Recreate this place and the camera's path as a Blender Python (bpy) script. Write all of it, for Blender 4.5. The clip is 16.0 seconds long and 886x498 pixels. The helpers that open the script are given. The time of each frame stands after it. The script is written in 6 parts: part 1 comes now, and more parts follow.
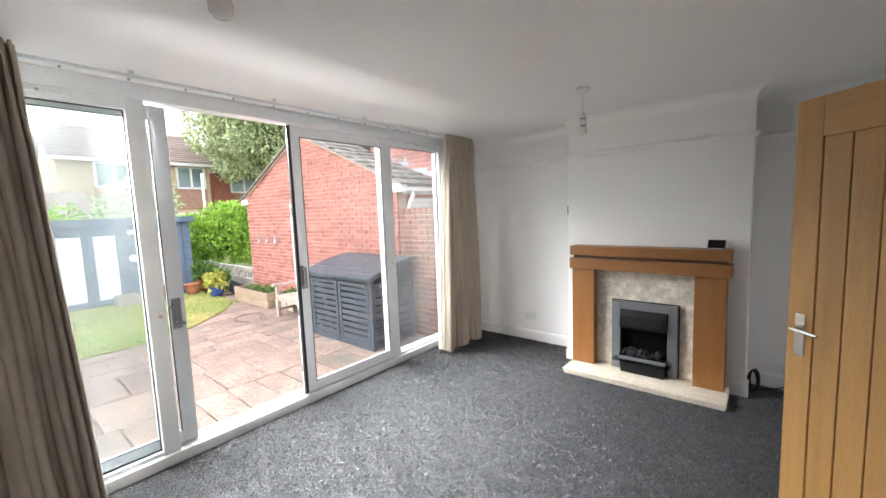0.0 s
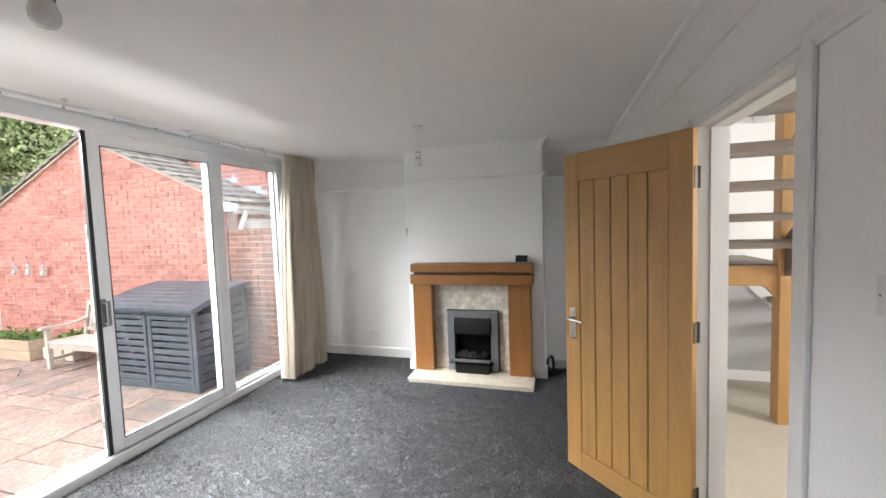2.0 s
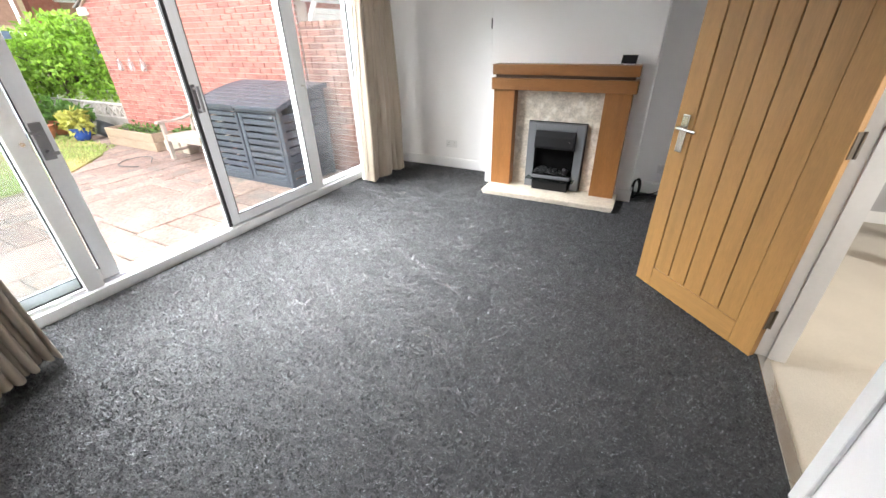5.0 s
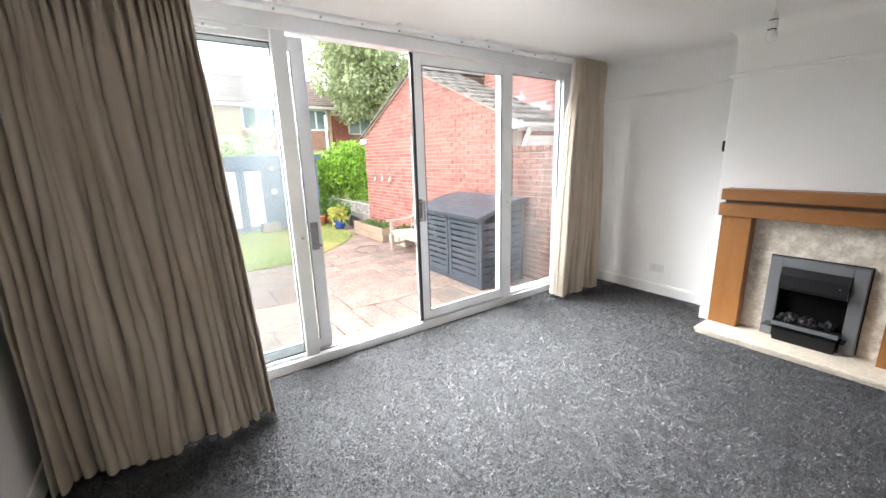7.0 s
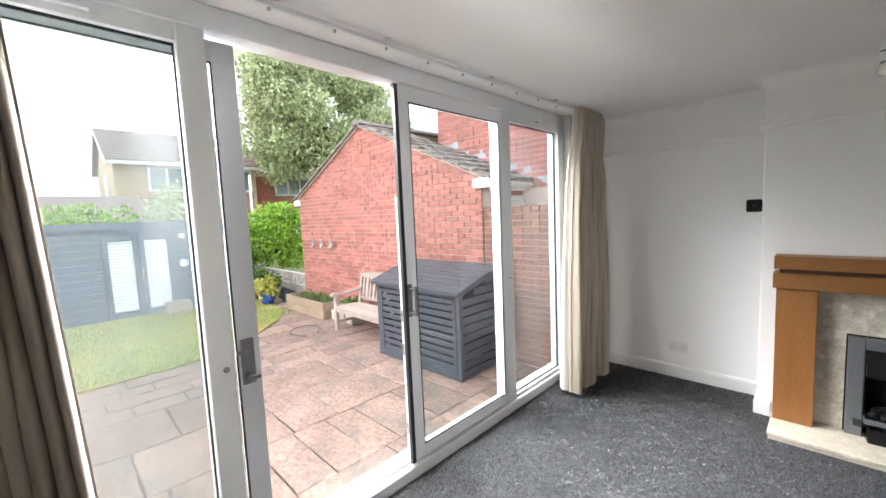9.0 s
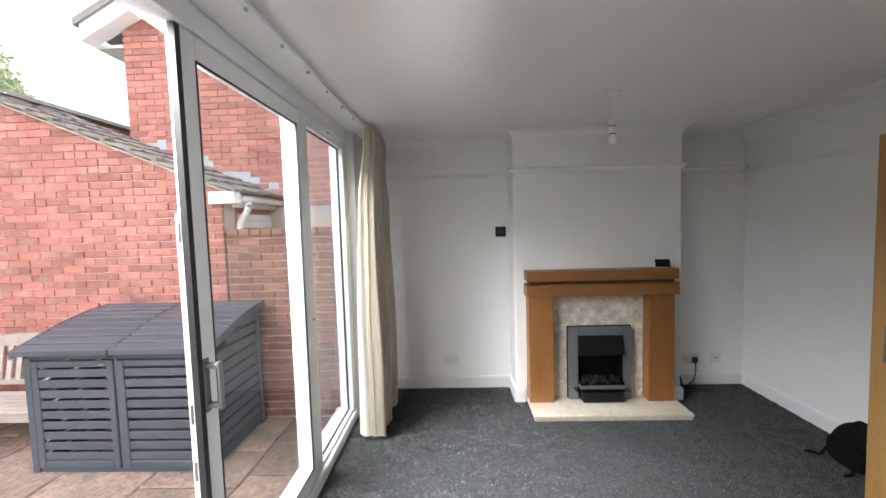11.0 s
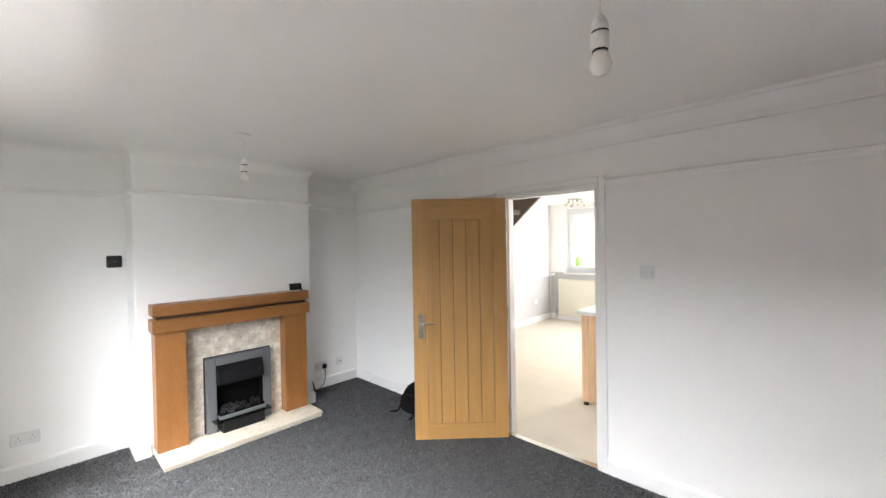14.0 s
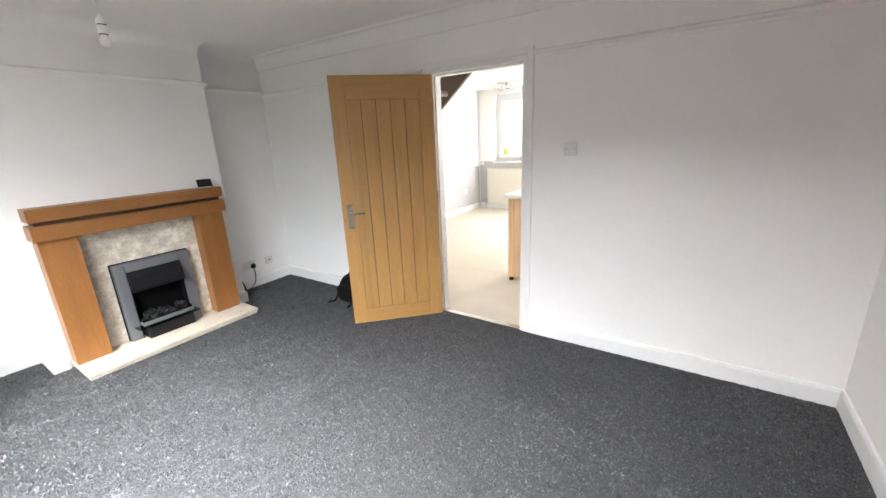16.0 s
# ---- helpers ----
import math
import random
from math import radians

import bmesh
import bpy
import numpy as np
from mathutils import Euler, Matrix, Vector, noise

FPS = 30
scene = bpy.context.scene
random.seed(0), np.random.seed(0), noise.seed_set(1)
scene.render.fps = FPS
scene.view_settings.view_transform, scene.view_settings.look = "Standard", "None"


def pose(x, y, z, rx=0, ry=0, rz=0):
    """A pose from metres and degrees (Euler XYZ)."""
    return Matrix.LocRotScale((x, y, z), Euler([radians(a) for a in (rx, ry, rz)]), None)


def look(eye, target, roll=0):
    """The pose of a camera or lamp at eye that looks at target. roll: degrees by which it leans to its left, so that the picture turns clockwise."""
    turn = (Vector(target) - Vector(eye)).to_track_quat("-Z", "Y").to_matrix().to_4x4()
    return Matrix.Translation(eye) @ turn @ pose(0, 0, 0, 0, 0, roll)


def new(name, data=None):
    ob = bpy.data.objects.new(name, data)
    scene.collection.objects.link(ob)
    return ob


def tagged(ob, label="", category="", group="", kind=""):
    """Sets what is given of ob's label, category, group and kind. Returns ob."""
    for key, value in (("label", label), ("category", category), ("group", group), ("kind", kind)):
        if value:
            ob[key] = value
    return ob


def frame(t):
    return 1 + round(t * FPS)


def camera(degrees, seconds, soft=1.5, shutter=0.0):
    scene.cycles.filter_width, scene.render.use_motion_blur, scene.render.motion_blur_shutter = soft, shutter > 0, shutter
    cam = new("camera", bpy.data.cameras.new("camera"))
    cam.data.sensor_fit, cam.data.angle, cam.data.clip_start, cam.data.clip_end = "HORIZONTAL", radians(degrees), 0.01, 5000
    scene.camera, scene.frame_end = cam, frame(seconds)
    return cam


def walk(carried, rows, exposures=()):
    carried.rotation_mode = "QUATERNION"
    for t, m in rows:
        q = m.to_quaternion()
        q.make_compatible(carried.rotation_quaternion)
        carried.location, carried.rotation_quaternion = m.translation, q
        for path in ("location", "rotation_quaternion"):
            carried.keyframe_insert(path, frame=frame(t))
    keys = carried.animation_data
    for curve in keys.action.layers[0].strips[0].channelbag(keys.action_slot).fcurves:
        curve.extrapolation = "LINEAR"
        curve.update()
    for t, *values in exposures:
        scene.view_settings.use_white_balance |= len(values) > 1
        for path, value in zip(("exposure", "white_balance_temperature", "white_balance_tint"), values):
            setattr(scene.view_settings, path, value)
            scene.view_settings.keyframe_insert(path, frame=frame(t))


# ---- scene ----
cam = camera(97.7, 16.0)
PATH = [
    (0, (0.262, 0.48, 1.562), (-1.013, 2.008, 1.364), -2.2),
    (0.5, (0.244, 0.384, 1.573), (-0.809, 2.076, 1.405), -2.4),
    (1, (0.257, 0.332, 1.577), (-0.593, 2.136, 1.426), -2.5),
    (1.5, (0.275, 0.311, 1.583), (-0.408, 2.187, 1.449), -2.2),
    (2, (0.305, 0.306, 1.579), (-0.255, 2.222, 1.454), -2.0),
    (2.5, (0.299, 0.302, 1.571), (-0.183, 2.232, 1.364), -2.0),
    (3, (0.291, 0.318, 1.523), (-0.159, 2.225, 1.118), -2.2),
    (3.2, (0.301, 0.327, 1.505), (-0.151, 2.212, 1.012), -2.3),
    (5.3, (0.246, 0.414, 1.42), (-0.722, 1.868, 0.446), -1.8),
    (5.5, (0.245, 0.438, 1.438), (-0.841, 1.826, 0.493), -2.1),
    (6, (0.246, 0.472, 1.465), (-1.088, 1.713, 0.64), -2.2),
    (6.5, (0.225, 0.468, 1.491), (-1.282, 1.608, 0.837), -1.9),
    (7, (0.112, 0.448, 1.488), (-1.486, 1.559, 1.028), -1.7),
    (7.5, (-0.105, 0.447, 1.516), (-1.731, 1.572, 1.218), -2.0),
    (8, (-0.327, 0.485, 1.538), (-1.931, 1.658, 1.313), -2.3),
    (8.2, (-0.429, 0.541, 1.541), (-2.02, 1.734, 1.331), -2.3),
    (10.3, (-1.603, 0.866, 1.584), (-2.256, 2.75, 1.428), -2.2),
    (10.5, (-1.642, 0.882, 1.591), (-2.149, 2.811, 1.446), -1.9),
    (11, (-1.738, 0.852, 1.599), (-1.811, 2.846, 1.472), -1.7),
    (11.5, (-1.824, 0.717, 1.602), (-1.478, 2.682, 1.47), -1.6),
    (12, (-1.835, 0.613, 1.6), (-1.137, 2.483, 1.48), -1.5),
    (12.5, (-1.819, 0.571, 1.602), (-0.859, 2.323, 1.508), -1.3),
    (13, (-1.798, 0.547, 1.599), (-0.642, 2.178, 1.538), -1.2),
    (13.5, (-1.783, 0.537, 1.611), (-0.464, 2.039, 1.567), -1.0),
    (14, (-1.759, 0.512, 1.603), (-0.307, 1.888, 1.581), -1.0),
    (14.5, (-1.751, 0.488, 1.607), (-0.189, 1.736, 1.577), -1.3),
    (15, (-1.743, 0.481, 1.597), (-0.113, 1.635, 1.485), -1.8),
    (15.5, (-1.724, 0.496, 1.552), (-0.081, 1.596, 1.252), -2.3),
    (16, (-1.723, 0.527, 1.515), (-0.127, 1.598, 0.961), -2.5),
]
EXPOSURE = [(0, 2.08), (3, 2.2), (5.5, 2.42), (6.5, 2.38), (8, 2.06), (10.5, 1.5), (11.5, 1.72), (12.5, 2.02), (13.5, 2.28), (14.5, 2.45), (16, 2.45)]
walk(cam, [(t, look(eye, target, roll)) for t, eye, target, roll in PATH], EXPOSURE)

# ---- light ----
world = bpy.data.worlds.new("sky")
scene.world = world
world.use_nodes = True
wn, wl = world.node_tree.nodes, world.node_tree.links
sky = wn.new("ShaderNodeTexSky")
sky.sky_type, sky.sun_disc = "NISHITA", False
sky.sun_elevation, sky.sun_rotation = radians(38), radians(203)
sky.air_density, sky.dust_density = 1.0, 2.0
cloud = wn.new("ShaderNodeTexNoise")
cloud.inputs["Scale"].default_value, cloud.inputs["Detail"].default_value = 2.2, 6
ramp = wn.new("ShaderNodeMapRange")
ramp.inputs["From Min"].default_value, ramp.inputs["From Max"].default_value = 0.3, 0.62
ramp.inputs["To Min"].default_value, ramp.inputs["To Max"].default_value = 0.55, 0.97
haze = wn.new("ShaderNodeMix")
haze.data_type = "RGBA"
haze.inputs["B"].default_value = (9.0, 9.3, 9.8, 1)
wl.new(cloud.outputs["Fac"], ramp.inputs["Value"])
wl.new(ramp.outputs["Result"], haze.inputs["Factor"])
wl.new(sky.outputs["Color"], haze.inputs["A"])
wl.new(haze.outputs["Result"], wn["Background"].inputs["Color"])
wn["Background"].inputs["Strength"].default_value = 0.1


def lamp(name, kind, m, energy, color=(1, 1, 1), **sizes):
    data = bpy.data.lights.new(name, kind)
    data.energy, data.color = energy, color
    for key, value in sizes.items():
        if key == "angle":
            data.angle = value
        elif key == "size":
            data.size = value
        elif key == "spread":
            data.spread = value
        elif key == "size_y":
            data.shape, data.size_y = "RECTANGLE", value
    ob = new(name, data)
    ob.matrix_basis = m
    return ob


lamp("sun", "SUN", look((-5, -12, 10), (0, 0, 0)), 0.5, (1, 0.95, 0.88), angle=radians(40))
# unseen lamps added outside the glazing and kitchen window, standing in for sky light
lamp("window_skylight", "AREA", look((-3.05, 1.45, 2.56), (-2.05, 1.45, 2.20)), 98, (0.98, 0.985, 1.005), size=2.3, size_y=0.4, spread=radians(116))
lamp("window_skylight_high", "AREA", look((-3.45, 1.7, 3.35), (-1.2, 1.7, 0.6)), 122, (0.975, 0.985, 1.005), size=3.6, size_y=1.1, spread=radians(68))
# unseen fill below the sill, shining up as light bounced off the patio
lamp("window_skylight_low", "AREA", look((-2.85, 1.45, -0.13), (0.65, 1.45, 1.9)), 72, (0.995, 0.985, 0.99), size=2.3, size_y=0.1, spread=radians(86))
lamp("kitchen_skylight", "AREA", look((6.06, 1.4, 1.64), (3.2, 1.7, 1.3)), 44, (1.0, 0.98, 0.95), size=0.8, size_y=1.15)

# ---- materials ----


def surf(name, col, rough=0.6, var=0.1, scale=5.0, fine=90.0, bump=0.1, metal=0.0, spec=0.5, rand=0.0, island=0.0, sheen=0.0,
         grain=None, stain=None, coat=0.0, depth=0.004):
    """A surface with grain and blotches at two scales, in metres. grain: stretch per axis; stain: (colour, amount, scale)."""
    m = bpy.data.materials.new(name)
    m.use_nodes = True
    n, l = m.node_tree.nodes, m.node_tree.links
    b = n["Principled BSDF"]
    tc = n.new("ShaderNodeTexCoord")
    mp = n.new("ShaderNodeMapping")
    if grain:
        mp.inputs["Scale"].default_value = grain
    l.new(tc.outputs["Object"], mp.inputs["Vector"])
    info = n.new("ShaderNodeObjectInfo")
    shift = n.new("ShaderNodeVectorMath")
    shift.operation = "MULTIPLY_ADD"
    shift.inputs[1].default_value = (37, 53, 71)
    l.new(info.outputs["Random"], shift.inputs[0])
    l.new(mp.outputs["Vector"], shift.inputs[2])
    big = n.new("ShaderNodeTexNoise")
    big.inputs["Scale"].default_value, big.inputs["Detail"].default_value = scale, 5
    small = n.new("ShaderNodeTexNoise")
    small.inputs["Scale"].default_value, small.inputs["Detail"].default_value = fine, 3
    for k in (big, small):
        l.new(shift.outputs[0], k.inputs["Vector"])
    mix = n.new("ShaderNodeMath")
    mix.operation = "ADD"
    l.new(big.outputs["Fac"], mix.inputs[0])
    l.new(small.outputs["Fac"], mix.inputs[1])
    val = n.new("ShaderNodeMapRange")
    val.inputs["From Min"].default_value, val.inputs["From Max"].default_value = 0.6, 1.4
    val.inputs["To Min"].default_value, val.inputs["To Max"].default_value = 1 - var, 1 + var
    l.new(mix.outputs[0], val.inputs["Value"])
    last = val.outputs["Result"]
    if rand or island:
        src = info.outputs["Random"]
        if island:
            src = n.new("ShaderNodeNewGeometry").outputs["Random Per Island"]
        r = n.new("ShaderNodeMapRange")
        k = island or rand
        r.inputs["To Min"].default_value, r.inputs["To Max"].default_value = 1 - k, 1 + k
        l.new(src, r.inputs["Value"])
        mul = n.new("ShaderNodeMath")
        mul.operation = "MULTIPLY"
        l.new(last, mul.inputs[0])
        l.new(r.outputs["Result"], mul.inputs[1])
        last = mul.outputs[0]
    c = n.new("ShaderNodeVectorMath")
    c.operation = "SCALE"
    c.inputs[0].default_value = col
    l.new(last, c.inputs["Scale"])
    out = c.outputs[0]
    if stain:
        sn = n.new("ShaderNodeTexNoise")
        sn.inputs["Scale"].default_value, sn.inputs["Detail"].default_value = stain[2], 6
        l.new(shift.outputs[0], sn.inputs["Vector"])
        sr = n.new("ShaderNodeMapRange")
        sr.inputs["From Min"].default_value, sr.inputs["From Max"].default_value = 0.5, 0.68
        sr.inputs["To Max"].default_value = stain[1]
        l.new(sn.outputs["Fac"], sr.inputs["Value"])
        sm = n.new("ShaderNodeMix")
        sm.data_type = "RGBA"
        sm.inputs["B"].default_value = (*stain[0], 1)
        l.new(sr.outputs["Result"], sm.inputs["Factor"])
        l.new(out, sm.inputs["A"])
        out = sm.outputs["Result"]
    l.new(out, b.inputs["Base Color"])
    b.inputs["Roughness"].default_value, b.inputs["Metallic"].default_value = rough, metal
    b.inputs["Specular IOR Level"].default_value, b.inputs["Coat Weight"].default_value = spec, coat
    if sheen:
        b.inputs["Sheen Weight"].default_value, b.inputs["Sheen Roughness"].default_value = sheen, 0.45
    if bump:
        bp = n.new("ShaderNodeBump")
        bp.inputs["Strength"].default_value, bp.inputs["Distance"].default_value = min(1, bump * 4), depth
        l.new(mix.outputs[0], bp.inputs["Height"])
        l.new(bp.outputs["Normal"], b.inputs["Normal"])
    return m


def glass(name, tint=(1, 1, 1), rough=0.0, haze=0.0):
    """Thin window glass: clear, with a mirror's gloss that grows at grazing angles, and a pale patchy film set by haze.
    """
    m = bpy.data.materials.new(name)
    m.use_nodes = True
    n, l = m.node_tree.nodes, m.node_tree.links
    clear = n.new("ShaderNodeBsdfTransparent")
    clear.inputs["Color"].default_value = (*tint, 1)
    gloss = n.new("ShaderNodeBsdfGlossy")
    gloss.inputs["Roughness"].default_value = rough
    rim = n.new("ShaderNodeLayerWeight")
    rim.inputs["Blend"].default_value = 0.5
    power = n.new("ShaderNodeMath")
    power.operation, power.inputs[1].default_value = "POWER", 5.0
    l.new(rim.outputs["Facing"], power.inputs[0])
    fres = n.new("ShaderNodeMath")
    fres.operation = "MULTIPLY_ADD"
    fres.inputs[1].default_value, fres.inputs[2].default_value = 0.6, 0.025
    l.new(power.outputs[0], fres.inputs[0])
    mix = n.new("ShaderNodeMixShader")
    l.new(fres.outputs[0], mix.inputs[0])
    l.new(clear.outputs[0], mix.inputs[1])
    l.new(gloss.outputs[0], mix.inputs[2])
    last = mix.outputs[0]
    if haze:
        film = n.new("ShaderNodeBsdfDiffuse")
        film.inputs["Color"].default_value = (0.8, 0.82, 0.85, 1)
        noise_tex = n.new("ShaderNodeTexNoise")
        noise_tex.inputs["Scale"].default_value = 2.5
        r = n.new("ShaderNodeMapRange")
        r.inputs["From Min"].default_value, r.inputs["From Max"].default_value = 0.3, 0.72
        r.inputs["To Max"].default_value = haze
        l.new(noise_tex.outputs["Fac"], r.inputs["Value"])
        veil = n.new("ShaderNodeMixShader")
        l.new(r.outputs["Result"], veil.inputs[0])
        l.new(last, veil.inputs[1])
        l.new(film.outputs[0], veil.inputs[2])
        last = veil.outputs[0]
    l.new(last, n["Material Output"].inputs["Surface"])
    return m


M_WALL = surf("white_emulsion", (0.87, 0.862, 0.86), 0.75, 0.025, 1.2, 160, 0.05)
M_CEIL = surf("ceiling_emulsion", (0.875, 0.865, 0.855), 0.85, 0.03, 0.9, 120, 0.04)
M_TRIM = surf("white_gloss_paint", (0.82, 0.82, 0.82), 0.32, 0.03, 4, 60, 0.03)
M_UPVC = surf("white_frame", (0.80, 0.82, 0.84), 0.28, 0.03, 3, 50, 0.01)
M_GASKET = surf("black_gasket", (0.02, 0.02, 0.022), 0.6, 0.1, 10, 80, 0.03)
M_ALU = surf("grey_aluminium", (0.45, 0.46, 0.47), 0.35, 0.06, 8, 200, 0.02, metal=0.8)
M_GUN = surf("dull_grey_metal", (0.26, 0.26, 0.27), 0.45, 0.1, 8, 200, 0.03, metal=0.7)
M_CHROME = surf("satin_nickel", (0.66, 0.64, 0.6), 0.22, 0.04, 10, 200, 0.01, metal=1.0)
M_OAK = surf("varnished_oak", (0.41, 0.225, 0.077), 0.42, 0.2, 2.2, 34, 0.06, grain=(9, 9, 0.7), rand=0.04)
M_MANTEL = surf("orange_brown_veneer", (0.27, 0.113, 0.032), 0.38, 0.2, 2.0, 30, 0.02, grain=(0.7, 7, 7))
M_PILLAR = surf("orange_brown_veneer_upright", (0.27, 0.113, 0.032), 0.38, 0.2, 2.0, 30, 0.02, grain=(7, 7, 0.7))
M_DARKWOOD = surf("dark_stained_wood", (0.06, 0.026, 0.012), 0.45, 0.2, 4, 40, 0.03)
M_GLASS = glass("window_glass", (0.94, 0.97, 0.965), haze=0.0)
# misted panes; the pale film also paints in their hazy reflections
M_GLASS_HAZY = glass("misted_glare_glass", (0.93, 0.965, 0.97), haze=0.24)


def carpet_material():
    m = surf("grey_carpet", (0.013, 0.014, 0.017), 0.55, 0.25, 3.0, 120, 0.0, sheen=0.12, spec=0.9)
    n, l = m.node_tree.nodes, m.node_tree.links
    b = n["Principled BSDF"]
    tc = n.new("ShaderNodeTexCoord")
    tuft = n.new("ShaderNodeTexNoise")
    tuft.inputs["Roughness"].default_value = 0.78
    tuft.inputs["Scale"].default_value, tuft.inputs["Detail"].default_value = 68, 7
    # nap blotches: light and dark of the lying pile, put into the colour
    nap = n.new("ShaderNodeTexNoise")
    nap.inputs["Scale"].default_value, nap.inputs["Detail"].default_value = 4.5, 10
    nap.inputs["Roughness"].default_value = 0.62
    for k in (tuft, nap):
        l.new(tc.outputs["Object"], k.inputs["Vector"])
    light = n.new("ShaderNodeMapRange")
    light.inputs["From Min"].default_value, light.inputs["From Max"].default_value = 0.47, 0.63
    light.inputs["To Min"].default_value, light.inputs["To Max"].default_value = 0.0, 1.0
    l.new(tuft.outputs["Fac"], light.inputs["Value"])
    patch = n.new("ShaderNodeMapRange")
    patch.inputs["From Min"].default_value, patch.inputs["From Max"].default_value = 0.36, 0.62
    patch.inputs["To Min"].default_value, patch.inputs["To Max"].default_value = 0.22, 1.0
    l.new(nap.outputs["Fac"], patch.inputs["Value"])
    amount = n.new("ShaderNodeMath")
    amount.operation = "MULTIPLY"
    l.new(light.outputs["Result"], amount.inputs[0])
    l.new(patch.outputs["Result"], amount.inputs[1])
    mix = n.new("ShaderNodeMix")
    mix.data_type = "RGBA"
    base = b.inputs["Base Color"].links[0].from_socket
    l.new(amount.outputs[0], mix.inputs["Factor"])
    l.new(base, mix.inputs["A"])
    mix.inputs["B"].default_value = (0.036, 0.038, 0.044, 1)
    l.new(mix.outputs["Result"], b.inputs["Base Color"])
    bp = n.new("ShaderNodeBump")
    bp.inputs["Strength"].default_value, bp.inputs["Distance"].default_value = 1.0, 0.016
    l.new(tuft.outputs["Fac"], bp.inputs["Height"])
    l.new(bp.outputs["Normal"], b.inputs["Normal"])
    return m


M_CARPET = carpet_material()


def pile_material():
    """Curly two-tone fibres: dark ones, pale ones, with blotches of tone that paint in the nap's uneven sheen."""
    m = surf("grey_carpet_pile", (1, 1, 1), 0.6, 0.3, 5, 30, 0.0, spec=1.0, sheen=0.14)
    n, l = m.node_tree.nodes, m.node_tree.links
    b = n["Principled BSDF"]
    ramp = n.new("ShaderNodeValToRGB")
    e = ramp.color_ramp.elements
    e[0].position, e[0].color = 0.28, (0.0055, 0.0058, 0.007, 1)
    e[1].position, e[1].color = 1.0, (0.205, 0.216, 0.236, 1)
    k = e.new(0.74)
    k.color = (0.015, 0.0158, 0.0188, 1)
    l.new(n.new("ShaderNodeNewGeometry").outputs["Random Per Island"], ramp.inputs["Fac"])
    tone = n.new("ShaderNodeMix")
    tone.data_type, tone.blend_type = "RGBA", "MULTIPLY"
    tone.inputs["Factor"].default_value = 1.0
    l.new(b.inputs["Base Color"].links[0].from_socket, tone.inputs["A"])
    l.new(ramp.outputs["Color"], tone.inputs["B"])
    l.new(tone.outputs["Result"], b.inputs["Base Color"])
    return m


M_PILE = pile_material()
M_CREAM = surf("cream_carpet", (0.58, 0.52, 0.43), 0.95, 0.1, 4, 180, 0.2, sheen=0.2)

# ---- making things ----
UNDO = {}


def thing(name, m, label, category, group="", kind="", flat=True):
    """A top-level thing: an Empty at m. With flat, its parts are given in world metres."""
    ob = new(name)
    ob.matrix_basis = m
    ob.empty_display_size = 0.1
    UNDO[ob.name] = m.inverted() if flat else None
    return tagged(ob, label, category, group, kind)


def part(name, bm, material, parent=None, label="", smooth=False):
    """Links a bmesh as one mesh, under a thing or a part of it."""
    undo = UNDO.get(parent.name) if parent else None
    if undo is not None:
        bm.transform(undo)
    if len(bm.faces):
        bmesh.ops.recalc_face_normals(bm, faces=bm.faces[:])
    me = bpy.data.meshes.new(name)
    for f in bm.faces:
        f.smooth = smooth
    bm.to_mesh(me)
    bm.free()
    me.materials.append(material)
    ob = new(name, me)
    if parent:
        ob.parent = parent
        UNDO[ob.name] = undo
    if label:
        ob["label"] = label
    return ob


def setting(name, bm, material, label, category="", smooth=False):
    return tagged(part(name, bm, material, None, "", smooth), label, category or name.split("_")[0], kind="structure")


def box(bm, x0, x1, y0, y1, z0, z1, bevel=0.0, m=None, seg=1):
    """A block from corner to corner, its edges rounded by bevel, moved by m."""
    made = bmesh.ops.create_cube(bm, size=1.0, matrix=Matrix.Translation(((x0 + x1) / 2, (y0 + y1) / 2, (z0 + z1) / 2))
                                 @ Matrix.Diagonal((abs(x1 - x0), abs(y1 - y0), abs(z1 - z0), 1)))
    verts = made["verts"]
    if bevel:
        edges = list({e for v in verts for e in v.link_edges})
        out = bmesh.ops.bevel(bm, geom=edges, offset=bevel, segments=seg, affect="EDGES", profile=0.5, clamp_overlap=True)
        verts = list({v for f in out["faces"] for v in f.verts} | {v for v in verts if v.is_valid})
    if m is not None:
        bmesh.ops.transform(bm, matrix=m, verts=verts)
    return bm


def boxes(*rows, bevel=0.0, m=None, seg=1):
    bm = bmesh.new()
    for r in rows:
        box(bm, *r, bevel=bevel, m=m, seg=seg)
    return bm


def tube(bm, a, b, r0, r1=None, sides=16, caps=True):
    a, b = Vector(a), Vector(b)
    m = Matrix.Translation((a + b) / 2) @ (b - a).to_track_quat("Z", "Y").to_matrix().to_4x4()
    bmesh.ops.create_cone(bm, cap_ends=caps, segments=sides, radius1=r0, radius2=r0 if r1 is None else r1, depth=(b - a).length, matrix=m)
    return bm


def lathe(bm, profile, sides=20, m=None):
    """A turned shape from (radius, height) pairs."""
    rings = []
    for r, z in profile:
        rings.append([bm.verts.new((m or Matrix()) @ Vector((r * math.cos(2 * math.pi * k / sides), r * math.sin(2 * math.pi * k / sides), z)))
                      for k in range(sides)])
    for p, q in zip(rings, rings[1:]):
        for k in range(sides):
            bm.faces.new((p[k], p[(k + 1) % sides], q[(k + 1) % sides], q[k]))
    for ring in (rings[0], rings[-1]):
        if profile[0][0] > 1e-5:
            try:
                bm.faces.new(ring)
            except ValueError:
                pass
    return bm


